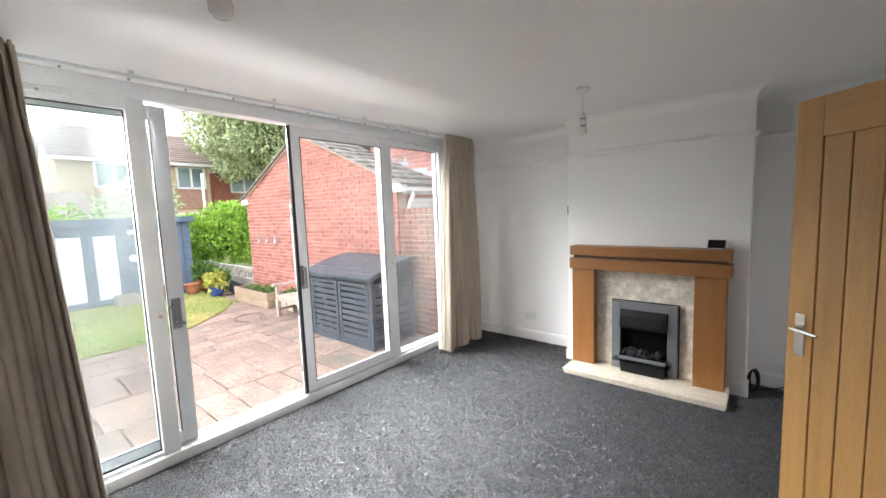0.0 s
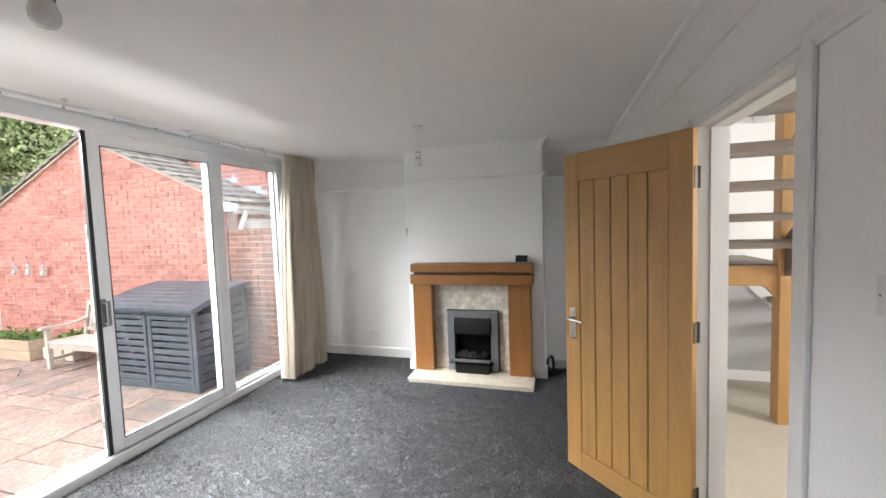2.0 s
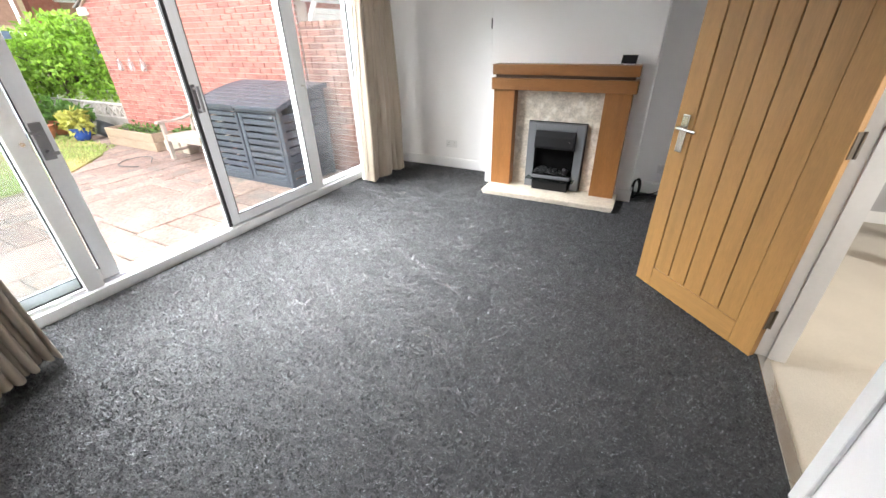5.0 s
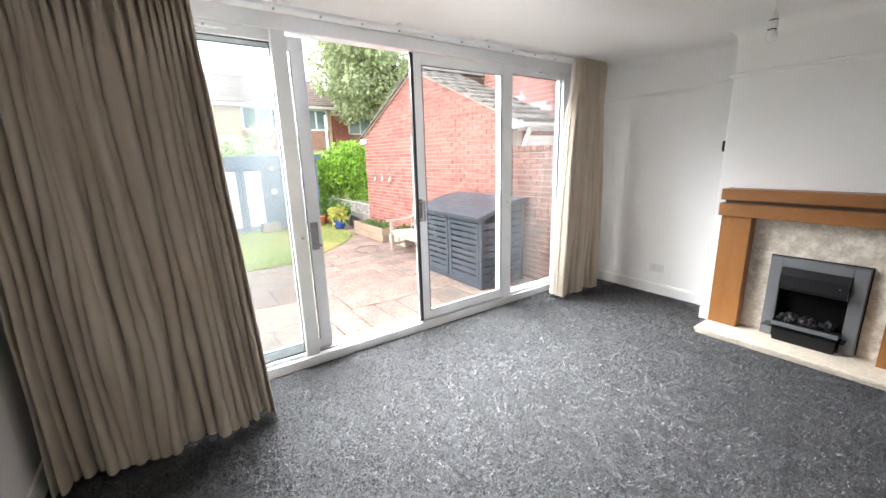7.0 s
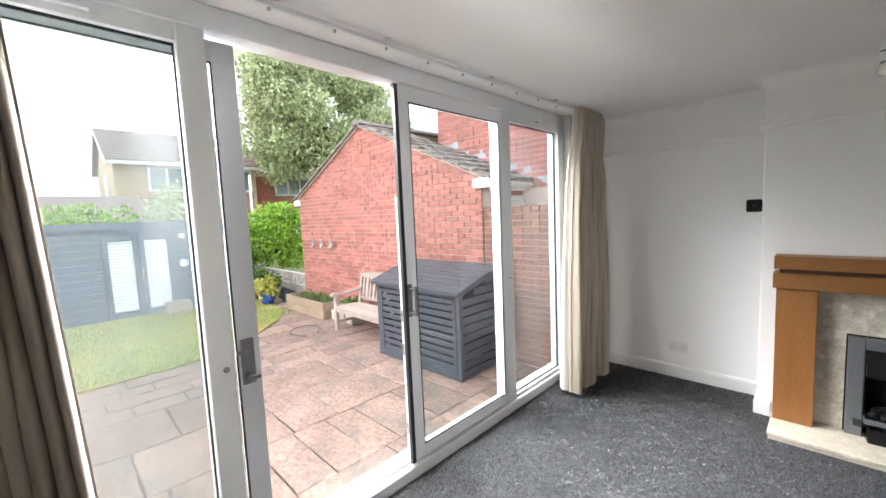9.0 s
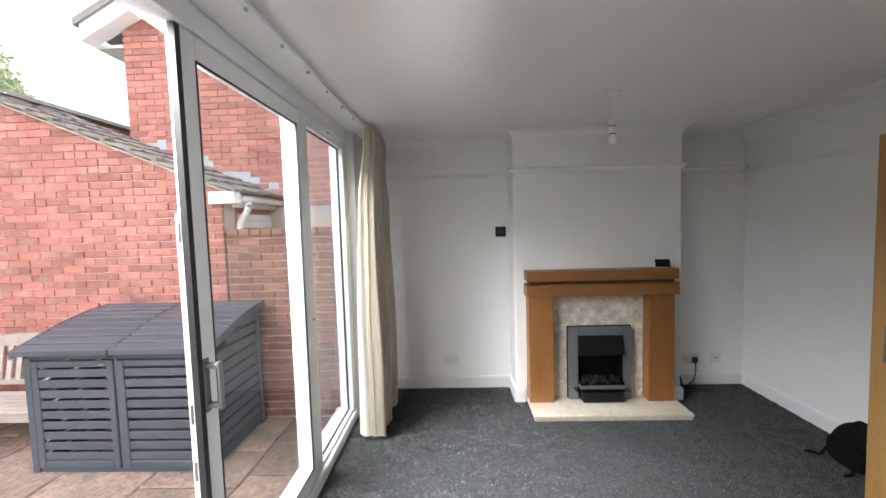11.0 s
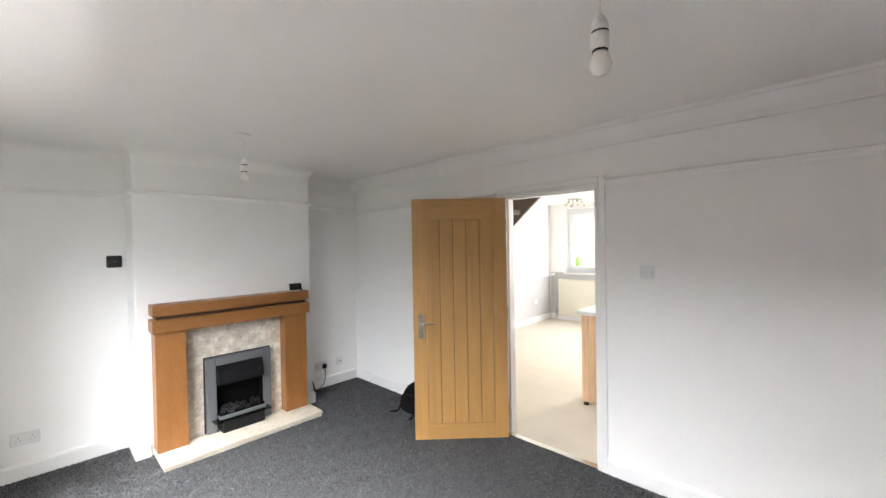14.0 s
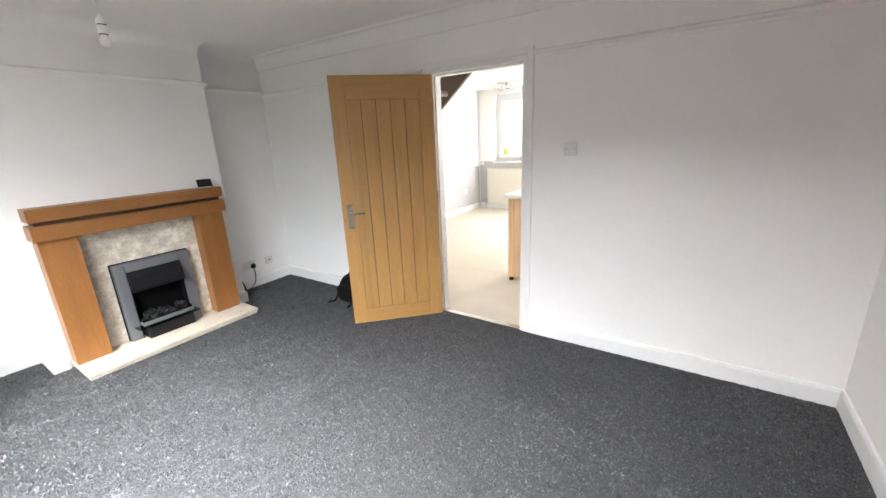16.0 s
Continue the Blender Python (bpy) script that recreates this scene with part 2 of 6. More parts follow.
def sweep(bm, points, r, sides=8):
    """A round cord along points."""
    rings = []
    pts = [Vector(p) for p in points]
    for i, p in enumerate(pts):
        d = (pts[min(i + 1, len(pts) - 1)] - pts[max(i - 1, 0)]).normalized()
        q = d.to_track_quat("Z", "Y")
        rings.append([bm.verts.new(p + q @ Vector((r * math.cos(2 * math.pi * k / sides), r * math.sin(2 * math.pi * k / sides), 0)))
                      for k in range(sides)])
    for p, q in zip(rings, rings[1:]):
        for k in range(sides):
            bm.faces.new((p[k], p[(k + 1) % sides], q[(k + 1) % sides], q[k]))
    bm.faces.new(rings[0]), bm.faces.new(rings[-1])
    return bm


def bend(points, steps=8):
    """A smooth line through points (Catmull-Rom)."""
    p = [Vector(q) for q in points]
    p = [2 * p[0] - p[1]] + p + [2 * p[-1] - p[-2]]
    out = []
    for a, b, c, d in zip(p, p[1:], p[2:], p[3:]):
        for k in range(steps):
            t = k / steps
            out.append(0.5 * (2 * b + (c - a) * t + (2 * a - 5 * b + 4 * c - d) * t * t + (3 * b - a - 3 * c + d) * t ** 3))
    return out + [p[-2]]


def prism(bm, outline, lo, hi, axis="y"):
    """An outline of (u, z) pairs, drawn out along axis from lo to hi."""
    make = {"y": lambda u, v, w: (u, w, v), "x": lambda u, v, w: (w, u, v), "z": lambda u, v, w: (u, v, w)}[axis]
    a = [bm.verts.new(make(u, v, lo)) for u, v in outline]
    b = [bm.verts.new(make(u, v, hi)) for u, v in outline]
    bm.faces.new(a), bm.faces.new(b)
    for k in range(len(a)):
        bm.faces.new((a[k], a[(k + 1) % len(a)], b[(k + 1) % len(a)], b[k]))
    return bm


# ---- the living room: setting ----
XW, XE, YS, YN, H = -2.62, 0.945, -0.26, 4.56, 2.38   # glazing, door wall, back wall, chimney wall, ceiling
BX0, BX1, BY = -1.245, 0.188, 4.24                    # chimney breast
DY0, DY1, DH = 1.604, 2.36, 1.985                    # doorway
XK = 5.82                                             # far kitchen wall
GROUND = -0.28

setting("floor", boxes((XW - 0.02, XE + 0.03, YS - 0.1, YN + 0.05, -0.25, 0.0)), M_CARPET, "dark grey speckled cut-pile carpet wall to wall")
# the pile: single tufts that lean with the nap
rn = np.random.default_rng(5)
N = 460000
px, py = rn.uniform(XW + 0.012, XE, N), rn.uniform(YS, YN, N)
lean = np.zeros((N, 2))
for k in range(26):
    w = rn.uniform(10, 110)
    a = rn.uniform(0, 6.28)
    s = np.sin(w * (px * np.cos(a) + py * np.sin(a)) + rn.uniform(0, 6.28)) / w ** 0.4
    lean += s[:, None] * rn.normal(size=2) * 0.5
lean += rn.normal(size=(N, 2)) * 0.75
a = rn.uniform(0, math.pi, N)
wide = np.stack([np.cos(a), np.sin(a), np.zeros(N)], 1) * rn.uniform(0.0015, 0.0032, N)[:, None]
foot = np.stack([px, py, np.full(N, -0.002)], 1)
tall = np.concatenate([lean * 0.008, rn.uniform(0.004, 0.010, N)[:, None]], 1)
top = foot + tall * np.minimum(1, 0.014 / np.linalg.norm(tall, axis=1))[:, None]
q = np.stack([foot - wide, foot + wide, top + wide * 0.8, top - wide * 0.8], 1).reshape(-1, 3)
me = bpy.data.meshes.new("carpet_pile")
me.vertices.add(4 * N)
me.vertices.foreach_set("co", q.astype(np.float32).ravel())
me.loops.add(4 * N)
me.loops.foreach_set("vertex_index", np.arange(4 * N, dtype=np.int32))
me.polygons.add(N)
me.polygons.foreach_set("loop_start", np.arange(N, dtype=np.int32) * 4)
me.update(calc_edges=True)
me.materials.append(M_PILE)
tagged(new("carpet_pile", me), "dark grey two-tone carpet pile with flattened paths", "carpet", kind="stuff")
setting("floor_kitchen", boxes((XE + 0.03, XK + 0.1, -0.6, YN + 0.1, -0.25, -0.002)), M_CREAM, "cream short-pile carpet in the kitchen diner", "floor")
setting("ceiling", boxes((XW - 0.12, XE + 0.1, YS - 0.15, YN + 0.15, H, H + 0.2)), M_CEIL, "matt off-white plaster ceiling")
bm = boxes((XE + 0.1, XK + 0.3, -0.7, 3.7, H + 0.02, H + 0.2), (2.05, XK + 0.3, 3.7, YN + 0.3, H + 0.02, H + 0.2))
setting("ceiling_kitchen", bm, M_CEIL, "white kitchen ceiling with an opening for the stairs", "ceiling")
setting("wall_north", boxes((-2.72, XK + 0.2, YN, YN + 0.2, -0.25, 3.6)), M_WALL, "white painted plaster wall with alcoves", "wall")
setting("wall_chimney_breast", boxes((BX0, BX1, BY, YN - 0.001, -0.02, H - 0.001), bevel=0.012, seg=3), M_WALL, "white painted chimney breast", "wall")
setting("wall_south", boxes((-2.72, XE, YS - 0.12, YS, -0.25, H - 0.001)), M_WALL, "plain white plaster wall", "wall")
setting("wall_east", boxes((XE, XE + 0.1, YS - 0.12, DY0 - 0.03, -0.25, H + 0.015), (XE, XE + 0.1, DY1 + 0.03, YN - 0.001, -0.25, H + 0.015),
                           (XE, XE + 0.1, DY0 - 0.03, DY1 + 0.03, DH + 0.03, H + 0.015)), M_WALL, "white plaster wall with a doorway", "wall")
PL = -2.375   # face of the pier behind the big curtain
setting("wall_west", boxes((XW - 0.1, PL, YS, 0.30, -0.25, H - 0.001), (XW - 0.1, XW + 0.06, 4.02, YN - 0.001, -0.25, H - 0.001)), M_WALL,
        "white plaster piers at both ends of the glazing", "wall")

SK = ((0, 0), (0.018, 0), (0.018, 0.095), (0.012, 0.112), (0, 0.115))


def run_trim(name, profile, lines, material, label, z=0.0):
    """Lengths of moulding, mitred at the corners: each line is a row of (x, y), its wall on the left of its run."""
    bm = bmesh.new()
    for line in lines:
        p = [Vector((x, y, z)) for x, y in line]
        outs = []
        for a, b in zip(p, p[1:]):
            d = (b - a).normalized()
            outs.append(Vector((d.y, -d.x, 0)))
        rows = []
        for k, q in enumerate(p):
            n1, n2 = outs[max(k - 1, 0)], outs[min(k, len(outs) - 1)]
            mitre = (n1 + n2) / (1 + n1.dot(n2))
            rows.append([bm.verts.new(q + mitre * u + Vector((0, 0, v))) for u, v in profile])
        bm.faces.new(rows[0]), bm.faces.new(rows[-1])
        for va, vb in zip(rows, rows[1:]):
            for k in range(len(va)):
                bm.faces.new((va[k], va[(k + 1) % len(va)], vb[(k + 1) % len(va)], vb[k]))
    return setting(name, bm, material, label, "trim")


LEGS_N = [[(XW + 0.06, YN), (BX0, YN), (BX0, BY), (-1.168, BY)], [(0.092, BY), (BX1, BY), (BX1, YN), (XE, YN)]]
AROUND = [[(XW + 0.06, YN), (BX0, YN), (BX0, BY), (BX1, BY), (BX1, YN), (XE, YN)]]
run_trim("baseboard", SK, LEGS_N, M_TRIM, "white painted skirting board round the alcoves and chimney breast")
run_trim("baseboard_east", SK, [[(XE, YN), (XE, DY1 + 0.06)], [(XE, DY0 - 0.076), (XE, YS)]], M_TRIM, "white painted skirting board on the door wall")
run_trim("baseboard_south", SK, [[(XE, YS), (PL, YS), (PL, 0.3)]], M_TRIM, "white painted skirting board on the back wall")
PR = ((0, 0), (0.008, 0), (0.012, 0.014), (0.026, 0.024), (0.03, 0.036), (0.014, 0.042), (0, 0.042))
run_trim("trim_picture_rail", PR, AROUND,
         M_WALL, "white painted picture rail on the chimney wall", 2.02)
run_trim("trim_picture_rail_east", PR, [[(XE, YN), (XE, DY1 + 0.071)], [(XE, DY0 - 0.076), (XE, YS), (PL, YS)]], M_WALL, "white painted picture rail on the door wall", 1.992)
COVE = [(0, 0.0), (0.0, -0.122), (0.013, -0.122), (0.015, -0.104)] + [(0.1 - 0.085 * math.cos(k * math.pi / 16), -0.1 + 0.1 * math.sin(k * math.pi / 16)) for k in range(1, 8)] + [(0.1, -0.02), (0.122, -0.022), (0.128, -0.012), (0.128, 0.0)]
run_trim("trim_coving_east", COVE, [[(XE, YN), (XE, YS), (PL, YS)]], M_WALL, "white plaster coving with a thin bead", H)
COVE2 = [(0, 0.0), (0.0, -0.09)] + [(0.09 - 0.09 * math.cos(k * math.pi / 16), -0.09 + 0.09 * math.sin(k * math.pi / 16)) for k in range(1, 8)] + [(0.095, 0.0)]
run_trim("trim_coving", COVE2, AROUND,
         M_CEIL, "white plaster coving over the chimney breast", H)

# ---- glazed wall with two sliding doors ----
win = thing("window_1", pose(XW, 2.35, 0), "white framed glazed wall with two sliding doors, one open", "window", kind="structure")
FX0, FX1 = XW - 0.11, XW
part("window_frame", boxes((FX0, FX1, 0.30, 4.02, 2.285, H), bevel=0.004), M_UPVC, win, "white painted head of the frame")
part("window_sill", boxes((FX0 - 0.06, FX1 + 0.012, 0.30, 4.02, -0.04, 0.075), bevel=0.006), M_UPVC, win, "white painted threshold")
part("track", boxes((FX0 + 0.03, FX1 - 0.065, 1.1, 3.12, 0.075, 0.083), (FX0 + 0.062, FX1 - 0.033, 1.1, 3.12, 0.075, 0.088)), M_ALU, win, "worn aluminium sliding track")
for y0, y1 in ((0.30, 0.42), (1.10, 1.195), (3.07, 3.185), (3.92, 4.02)):
    part("post", boxes((FX0, FX1 - 0.002, y0, y1, 0.075, 2.285), bevel=0.004), M_UPVC, win)


def fixed_light(y0, y1, hazy=False):
    s = part("pane", boxes((XW - 0.05, XW - 0.044, y0, y1, 0.09, 2.225)), M_GLASS_HAZY if hazy else M_GLASS, win, "clear glass")
    s.visible_shadow = False
    part("bead", boxes((XW - 0.065, XW - 0.012, y0, y1, 0.075, 0.100), (XW - 0.065, XW - 0.012, y0, y1, 2.22, 2.285)), M_UPVC, win)
    part("gasket", boxes((XW - 0.054, XW - 0.040, y0, y1, 0.100, 0.105), (XW - 0.054, XW - 0.040, y0, y1, 2.214, 2.22),
                         (XW - 0.054, XW - 0.040, y0, y0 + 0.005, 0.105, 2.214), (XW - 0.054, XW - 0.040, y1 - 0.005, y1, 0.105, 2.214)), M_GASKET, win)
    ym = (y0 + y1) / 2
    v = part("trickle_vent", boxes((XW - 0.012, XW + 0.008, ym - 0.11, ym + 0.11, 2.245, 2.262), bevel=0.003), M_UPVC, win)
    part("lever", boxes((XW + 0.008, XW + 0.018, ym - 0.02, ym - 0.005, 2.247, 2.26)), M_ALU, v)


fixed_light(0.42, 1.10, True)
fixed_light(3.185, 3.92, True)


def sash(y0, y1, x, stile):
    """A sliding leaf: stile widths (left, right), its glass in the middle of its depth."""
    leaf = part("sliding_door", boxes((x, x + 0.038, y0, y0 + stile[0], 0.088, 2.275), (x, x + 0.038, y1 - stile[1], y1, 0.088, 2.275),
                                      (x, x + 0.038, y0 + stile[0], y1 - stile[1], 0.088, 0.165), (x, x + 0.038, y0 + stile[0], y1 - stile[1], 2.19, 2.275), bevel=0.003),
                M_UPVC, win, "white sliding door leaf")
    g = part("pane", boxes((x + 0.016, x + 0.022, y0 + stile[0], y1 - stile[1], 0.165, 2.19)), M_GLASS, leaf, "clear glass")
    g.visible_shadow = False
    a, b = y0 + stile[0], y1 - stile[1]
    part("gasket", boxes((x + 0.03, x + 0.0395, a, b, 0.165, 0.17), (x + 0.03, x + 0.0395, a, b, 2.185, 2.19),
                         (x + 0.03, x + 0.0395, a, a + 0.005, 0.17, 2.185), (x + 0.03, x + 0.0395, b - 0.005, b, 0.17, 2.185)), M_GASKET, leaf)
    return leaf


s1 = sash(0.50, 1.315, XW - 0.098, (0.09, 0.09))
s2 = sash(2.11, 3.085, XW - 0.042, (0.088, 0.038))
part("brush_strip", boxes((XW - 0.0205, XW + 0.002, 2.094, 2.1098, 0.09, 2.27), (XW - 0.0038, XW + 0.002, 2.1102, 2.119, 0.09, 2.27)), M_GASKET, s2)
part("edge_channel", boxes((XW - 0.041, XW - 0.021, 2.096, 2.1098, 0.09, 1.66)), M_UPVC, s2, "white lock channel")
for z in (0.3, 0.78, 0.98, 1.6):
    part("latch", boxes((XW - 0.036, XW - 0.026, 2.0925, 2.097, z - 0.035, z + 0.035), bevel=0.002), M_CHROME, s2)
hb = bmesh.new()
box(hb, XW - 0.004, XW + 0.004, 2.122, 2.152, 0.97, 1.16, 0.003)
for z in (0.995, 1.135):
    box(hb, XW + 0.004, XW + 0.05, 2.126, 2.148, z - 0.008, z + 0.008, 0.002)
box(hb, XW + 0.042, XW + 0.056, 2.126, 2.148, 0.98, 1.15, 0.004)
part("handle", hb, M_GUN, s2, "grey metal pull handle")
hb = bmesh.new()
box(hb, XW - 0.062, XW - 0.052, 1.235, 1.29, 0.86, 1.06, 0.004)
tube(hb, (XW - 0.055, 1.262, 0.90), (XW - 0.02, 1.262, 0.90), 0.014)
box(hb, XW - 0.03, XW - 0.018, 1.24, 1.30, 0.885, 0.905, 0.003)
tube(hb, (XW - 0.055, 1.262, 1.0), (XW - 0.03, 1.262, 1.0), 0.01)
box(hb, XW - 0.036, XW - 0.026, 1.21, 1.27, 1.005, 1.02, 0.003)
part("lock", hb, M_GUN, s1, "grey metal lock with a key cylinder")
tb = bmesh.new()
tube(tb, (XW - 0.004, 1.16, 0.97), (XW + 0.006, 1.16, 0.97), 0.012)
part("cylinder", tb, M_CHROME, win)
tb = bmesh.new()
tube(tb, (XW - 0.004, 3.13, 1.05), (XW + 0.02, 3.13, 1.05), 0.008)
part("catch", tb, M_CHROME, win)

# ---- oak door ----
M_HINGE = surf("dull_bronzed_steel", (0.17, 0.145, 0.12), 0.4, 0.08, 10, 150, 0.02, metal=0.9)
DT = Vector((0.385 - 0.932, 2.894 - 2.346, 0)).normalized()
door = thing("door_1", Matrix.Translation((0.932, 2.346, 0.006)) @ Matrix.Rotation(math.atan2(DT.y, DT.x), 4, "Z"),
             "boarded oak door standing open into the room", "door", kind="structure", flat=False)
# local: x along the leaf from the hinge, y = 0 the face that the room sees
DW, DZ = 0.773, 1.972
part("stile", boxes((0, 0.112, 0, 0.038, 0, DZ), bevel=0.002), M_OAK, door)
part("stile", boxes((DW - 0.112, DW, 0, 0.038, 0, DZ), bevel=0.002), M_OAK, door)
# oak tone darkened to put the grooves' shade into the colour
M_GROOVE = surf("shaded_oak_groove", (0.13, 0.066, 0.025), 0.5, 0.15, 3, 30, 0.03)
M_OAK_H = surf("varnished_oak_rail", (0.41, 0.225, 0.077), 0.42, 0.16, 2.2, 26, 0.06, grain=(0.7, 9, 9))
part("rail", boxes((0.1125, DW - 0.1125, 0, 0.038, DZ - 0.168, DZ), bevel=0.002), M_OAK_H, door)
part("rail", boxes((0.1125, DW - 0.1125, 0, 0.038, 0, 0.128), bevel=0.002), M_OAK_H, door)
part("panel_core", boxes((0.113, DW - 0.113, 0.018, 0.024, 0.129, DZ - 0.169)), M_GROOVE, door, "oak tongues between the boards, darkened as groove shade")
for k in range(5):
    w = (DW - 0.225) / 5
    part("plank", boxes((0.1125 + k * w + 0.0025, 0.1125 + (k + 1) * w - 0.0025, 0.007, 0.033, 0.129, DZ - 0.169), bevel=0.0025), M_OAK, door)
hb = bmesh.new()
box(hb, DW - 0.085, DW - 0.04, -0.007, 0.0, 0.835, 1.03, 0.006, seg=3)
plate = part("handle_plate", hb, M_CHROME, door, "satin nickel lever plate")
hb = bmesh.new()
tube(hb, (DW - 0.062, -0.004, 0.965), (DW - 0.062, -0.05, 0.965), 0.009)
sweep(hb, bend([(DW - 0.062, -0.048, 0.965), (DW - 0.09, -0.052, 0.966), (DW - 0.13, -0.05, 0.962), (DW - 0.172, -0.044, 0.96)]), 0.0085, 12)
part("lever", hb, M_HINGE, plate, "", True)
hb = bmesh.new()
box(hb, DW - 0.085, DW - 0.04, 0.038, 0.045, 0.835, 1.03, 0.006, seg=3)
tube(hb, (DW - 0.062, 0.042, 0.965), (DW - 0.062, 0.088, 0.965), 0.009)
sweep(hb, bend([(DW - 0.062, 0.086, 0.965), (DW - 0.09, 0.09, 0.966), (DW - 0.172, 0.082, 0.96)]), 0.0085, 12)
part("handle_plate", hb, M_CHROME, door, "satin nickel lever plate")
for z in (0.22, 1.03, 1.75):
    hb = bmesh.new()
    tube(hb, (-0.006, -0.004, z - 0.05), (-0.006, -0.004, z + 0.05), 0.006, sides=10)
    box(hb, -0.004, -0.0002, -0.002, 0.03, z - 0.05, z + 0.05)
    part("hinge", hb, M_HINGE, door, "steel butt hinge")

fr = thing("door_frame", pose(XE, (DY0 + DY1) / 2, 0), "white painted door lining and narrow architrave", "door frame", kind="structure")
part("jamb", boxes((XE - 0.012, XE + 0.112, DY0 - 0.029, DY0, 0, DH), bevel=0.002), M_TRIM, fr)
part("jamb", boxes((XE - 0.012, XE + 0.112, DY1, DY1 + 0.029, 0, DH), bevel=0.002), M_TRIM, fr)
part("head", boxes((XE - 0.012, XE + 0.112, DY0 - 0.029, DY1 + 0.029, DH, DH + 0.029), bevel=0.002), M_TRIM, fr)
part("stop", boxes((XE + 0.04, XE + 0.112, DY0, DY0 + 0.012, 0, DH - 0.012), (XE + 0.04, XE + 0.112, DY1 - 0.012, DY1, 0, DH - 0.012),
                   (XE + 0.04, XE + 0.112, DY0, DY1, DH - 0.012, DH)), M_TRIM, fr)
part("architrave", boxes((XE - 0.016, XE - 0.0005, DY0 - 0.075, DY0 - 0.030, 0, DH + 0.075), bevel=0.003), M_TRIM, fr)
part("architrave", boxes((XE - 0.016, XE - 0.0005, DY1 + 0.030, DY1 + 0.07, 0, DH + 0.075), bevel=0.003), M_TRIM, fr)
part("architrave", boxes((XE - 0.0155, XE - 0.0005, DY0 - 0.030, DY1 + 0.030, DH + 0.030, DH + 0.074), bevel=0.003), M_TRIM, fr)
part("threshold_strip", boxes((XE + 0.0, XE + 0.05, DY0 + 0.001, DY1 - 0.001, -0.002, 0.006), bevel=0.002), M_CHROME, fr, "metal carpet strip")

# ---- fireplace ----
M_MARBLE = surf("fossil_limestone", (0.57, 0.51, 0.43), 0.3, 0.34, 14, 60, 0.02, stain=((0.82, 0.78, 0.70), 0.8, 17), coat=0.2)
M_HEARTH = surf("cream_stone_slab", (0.60, 0.54, 0.445), 0.3, 0.24, 7, 50, 0.02, stain=((0.5, 0.43, 0.35), 0.5, 18), coat=0.2)
M_STEEL = surf("grey_fire_trim", (0.2, 0.207, 0.22), 0.42, 0.06, 6, 150, 0.02, metal=0.5)
M_BLACK = surf("black_satin_metal", (0.006, 0.006, 0.0075), 0.42, 0.1, 8, 90, 0.02, spec=0.3)
M_FIREBOX = surf("matt_black_firebox", (0.004, 0.004, 0.004), 0.85, 0.2, 8, 90, 0.02, spec=0.08)
M_COAL = surf("lump_coal", (0.006, 0.006, 0.007), 0.3, 0.3, 30, 120, 0.4, spec=0.4)
M_SMOKE = glass("smoked_glass", (0.55, 0.62, 0.60))

hearth = setting("hearth", boxes((-1.158, 0.092, 3.868, BY - 0.001, 0.026, 0.052), (-1.150, 0.084, 3.876, BY - 0.001, 0.0, 0.025), bevel=0.005), M_HEARTH,
                 "cream stone hearth slab with a moulded edge", "hearth")
fp = thing("fireplace", pose(-0.54, 4.16, 0.052), "orange-brown wooden fire surround with a pale stone back panel", "fireplace")
part("mantel_shelf", boxes((-1.162, 0.082, 4.078, BY - 0.001, 1.094, 1.18), bevel=0.004, seg=2), M_MANTEL, fp)
part("shadow_groove", boxes((-1.135, 0.055, 4.105, BY - 0.001, 1.066, 1.095)), M_DARKWOOD, fp, "dark recessed strip")
part("lintel_beam", boxes((-1.166, 0.086, 4.074, BY - 0.001, 0.966, 1.067), bevel=0.004, seg=2), M_MANTEL, fp)
for x0, x1 in ((-1.148, -0.945), (-0.155, 0.058)):
    part("pillar", boxes((x0, x1, 4.098, BY - 0.001, 0.0525, 0.966), bevel=0.003, seg=2), M_PILLAR, fp)
part("back_panel", prism(bmesh.new(), [(-0.945, 0.0525), (-0.735, 0.0525), (-0.735, 0.63), (-0.345, 0.63), (-0.345, 0.0525), (-0.155, 0.0525), (-0.155, 0.966), (-0.945, 0.966)], 4.205, BY - 0.001, "y"), M_MARBLE, fp, "polished fossil stone slab")

fire = thing("electric_fire", pose(-0.54, 4.17, 0.052), "grey-trimmed black electric fire with imitation coals", "fire")
A0, A1, AZ = -0.800, -0.270, 0.68
part("trim_frame", boxes((A0, A0 + 0.076, 4.150, 4.205, 0.0525, AZ), (A1 - 0.076, A1, 4.150, 4.205, 0.0525, AZ), (A0 + 0.076, A1 - 0.076, 4.150, 4.205, AZ - 0.07, AZ),
                         bevel=0.006, seg=2), M_STEEL, fire, "grey metal trim")
# solid black strips that draw the shade line round the trim
part("shadow_gap", boxes((A0 - 0.008, A0 - 0.0005, 4.19, 4.205, 0.0525, AZ + 0.008), (A0 - 0.008, A1 + 0.008, 4.19, 4.205, AZ + 0.0005, AZ + 0.008), (A1 + 0.0005, A1 + 0.008, 4.19, 4.205, 0.0525, AZ)), M_BLACK, fire)
I0, I1 = A0 + 0.0765, A1 - 0.0765
part("firebox", boxes((I0, I1, 4.225, 4.234, 0.0525, AZ - 0.071), (I0, I0 + 0.006, 4.152, 4.225, 0.0525, AZ - 0.071), (I1 - 0.006, I1, 4.152, 4.225, 0.0525, AZ - 0.071)), M_FIREBOX, fire)
hood = bmesh.new()
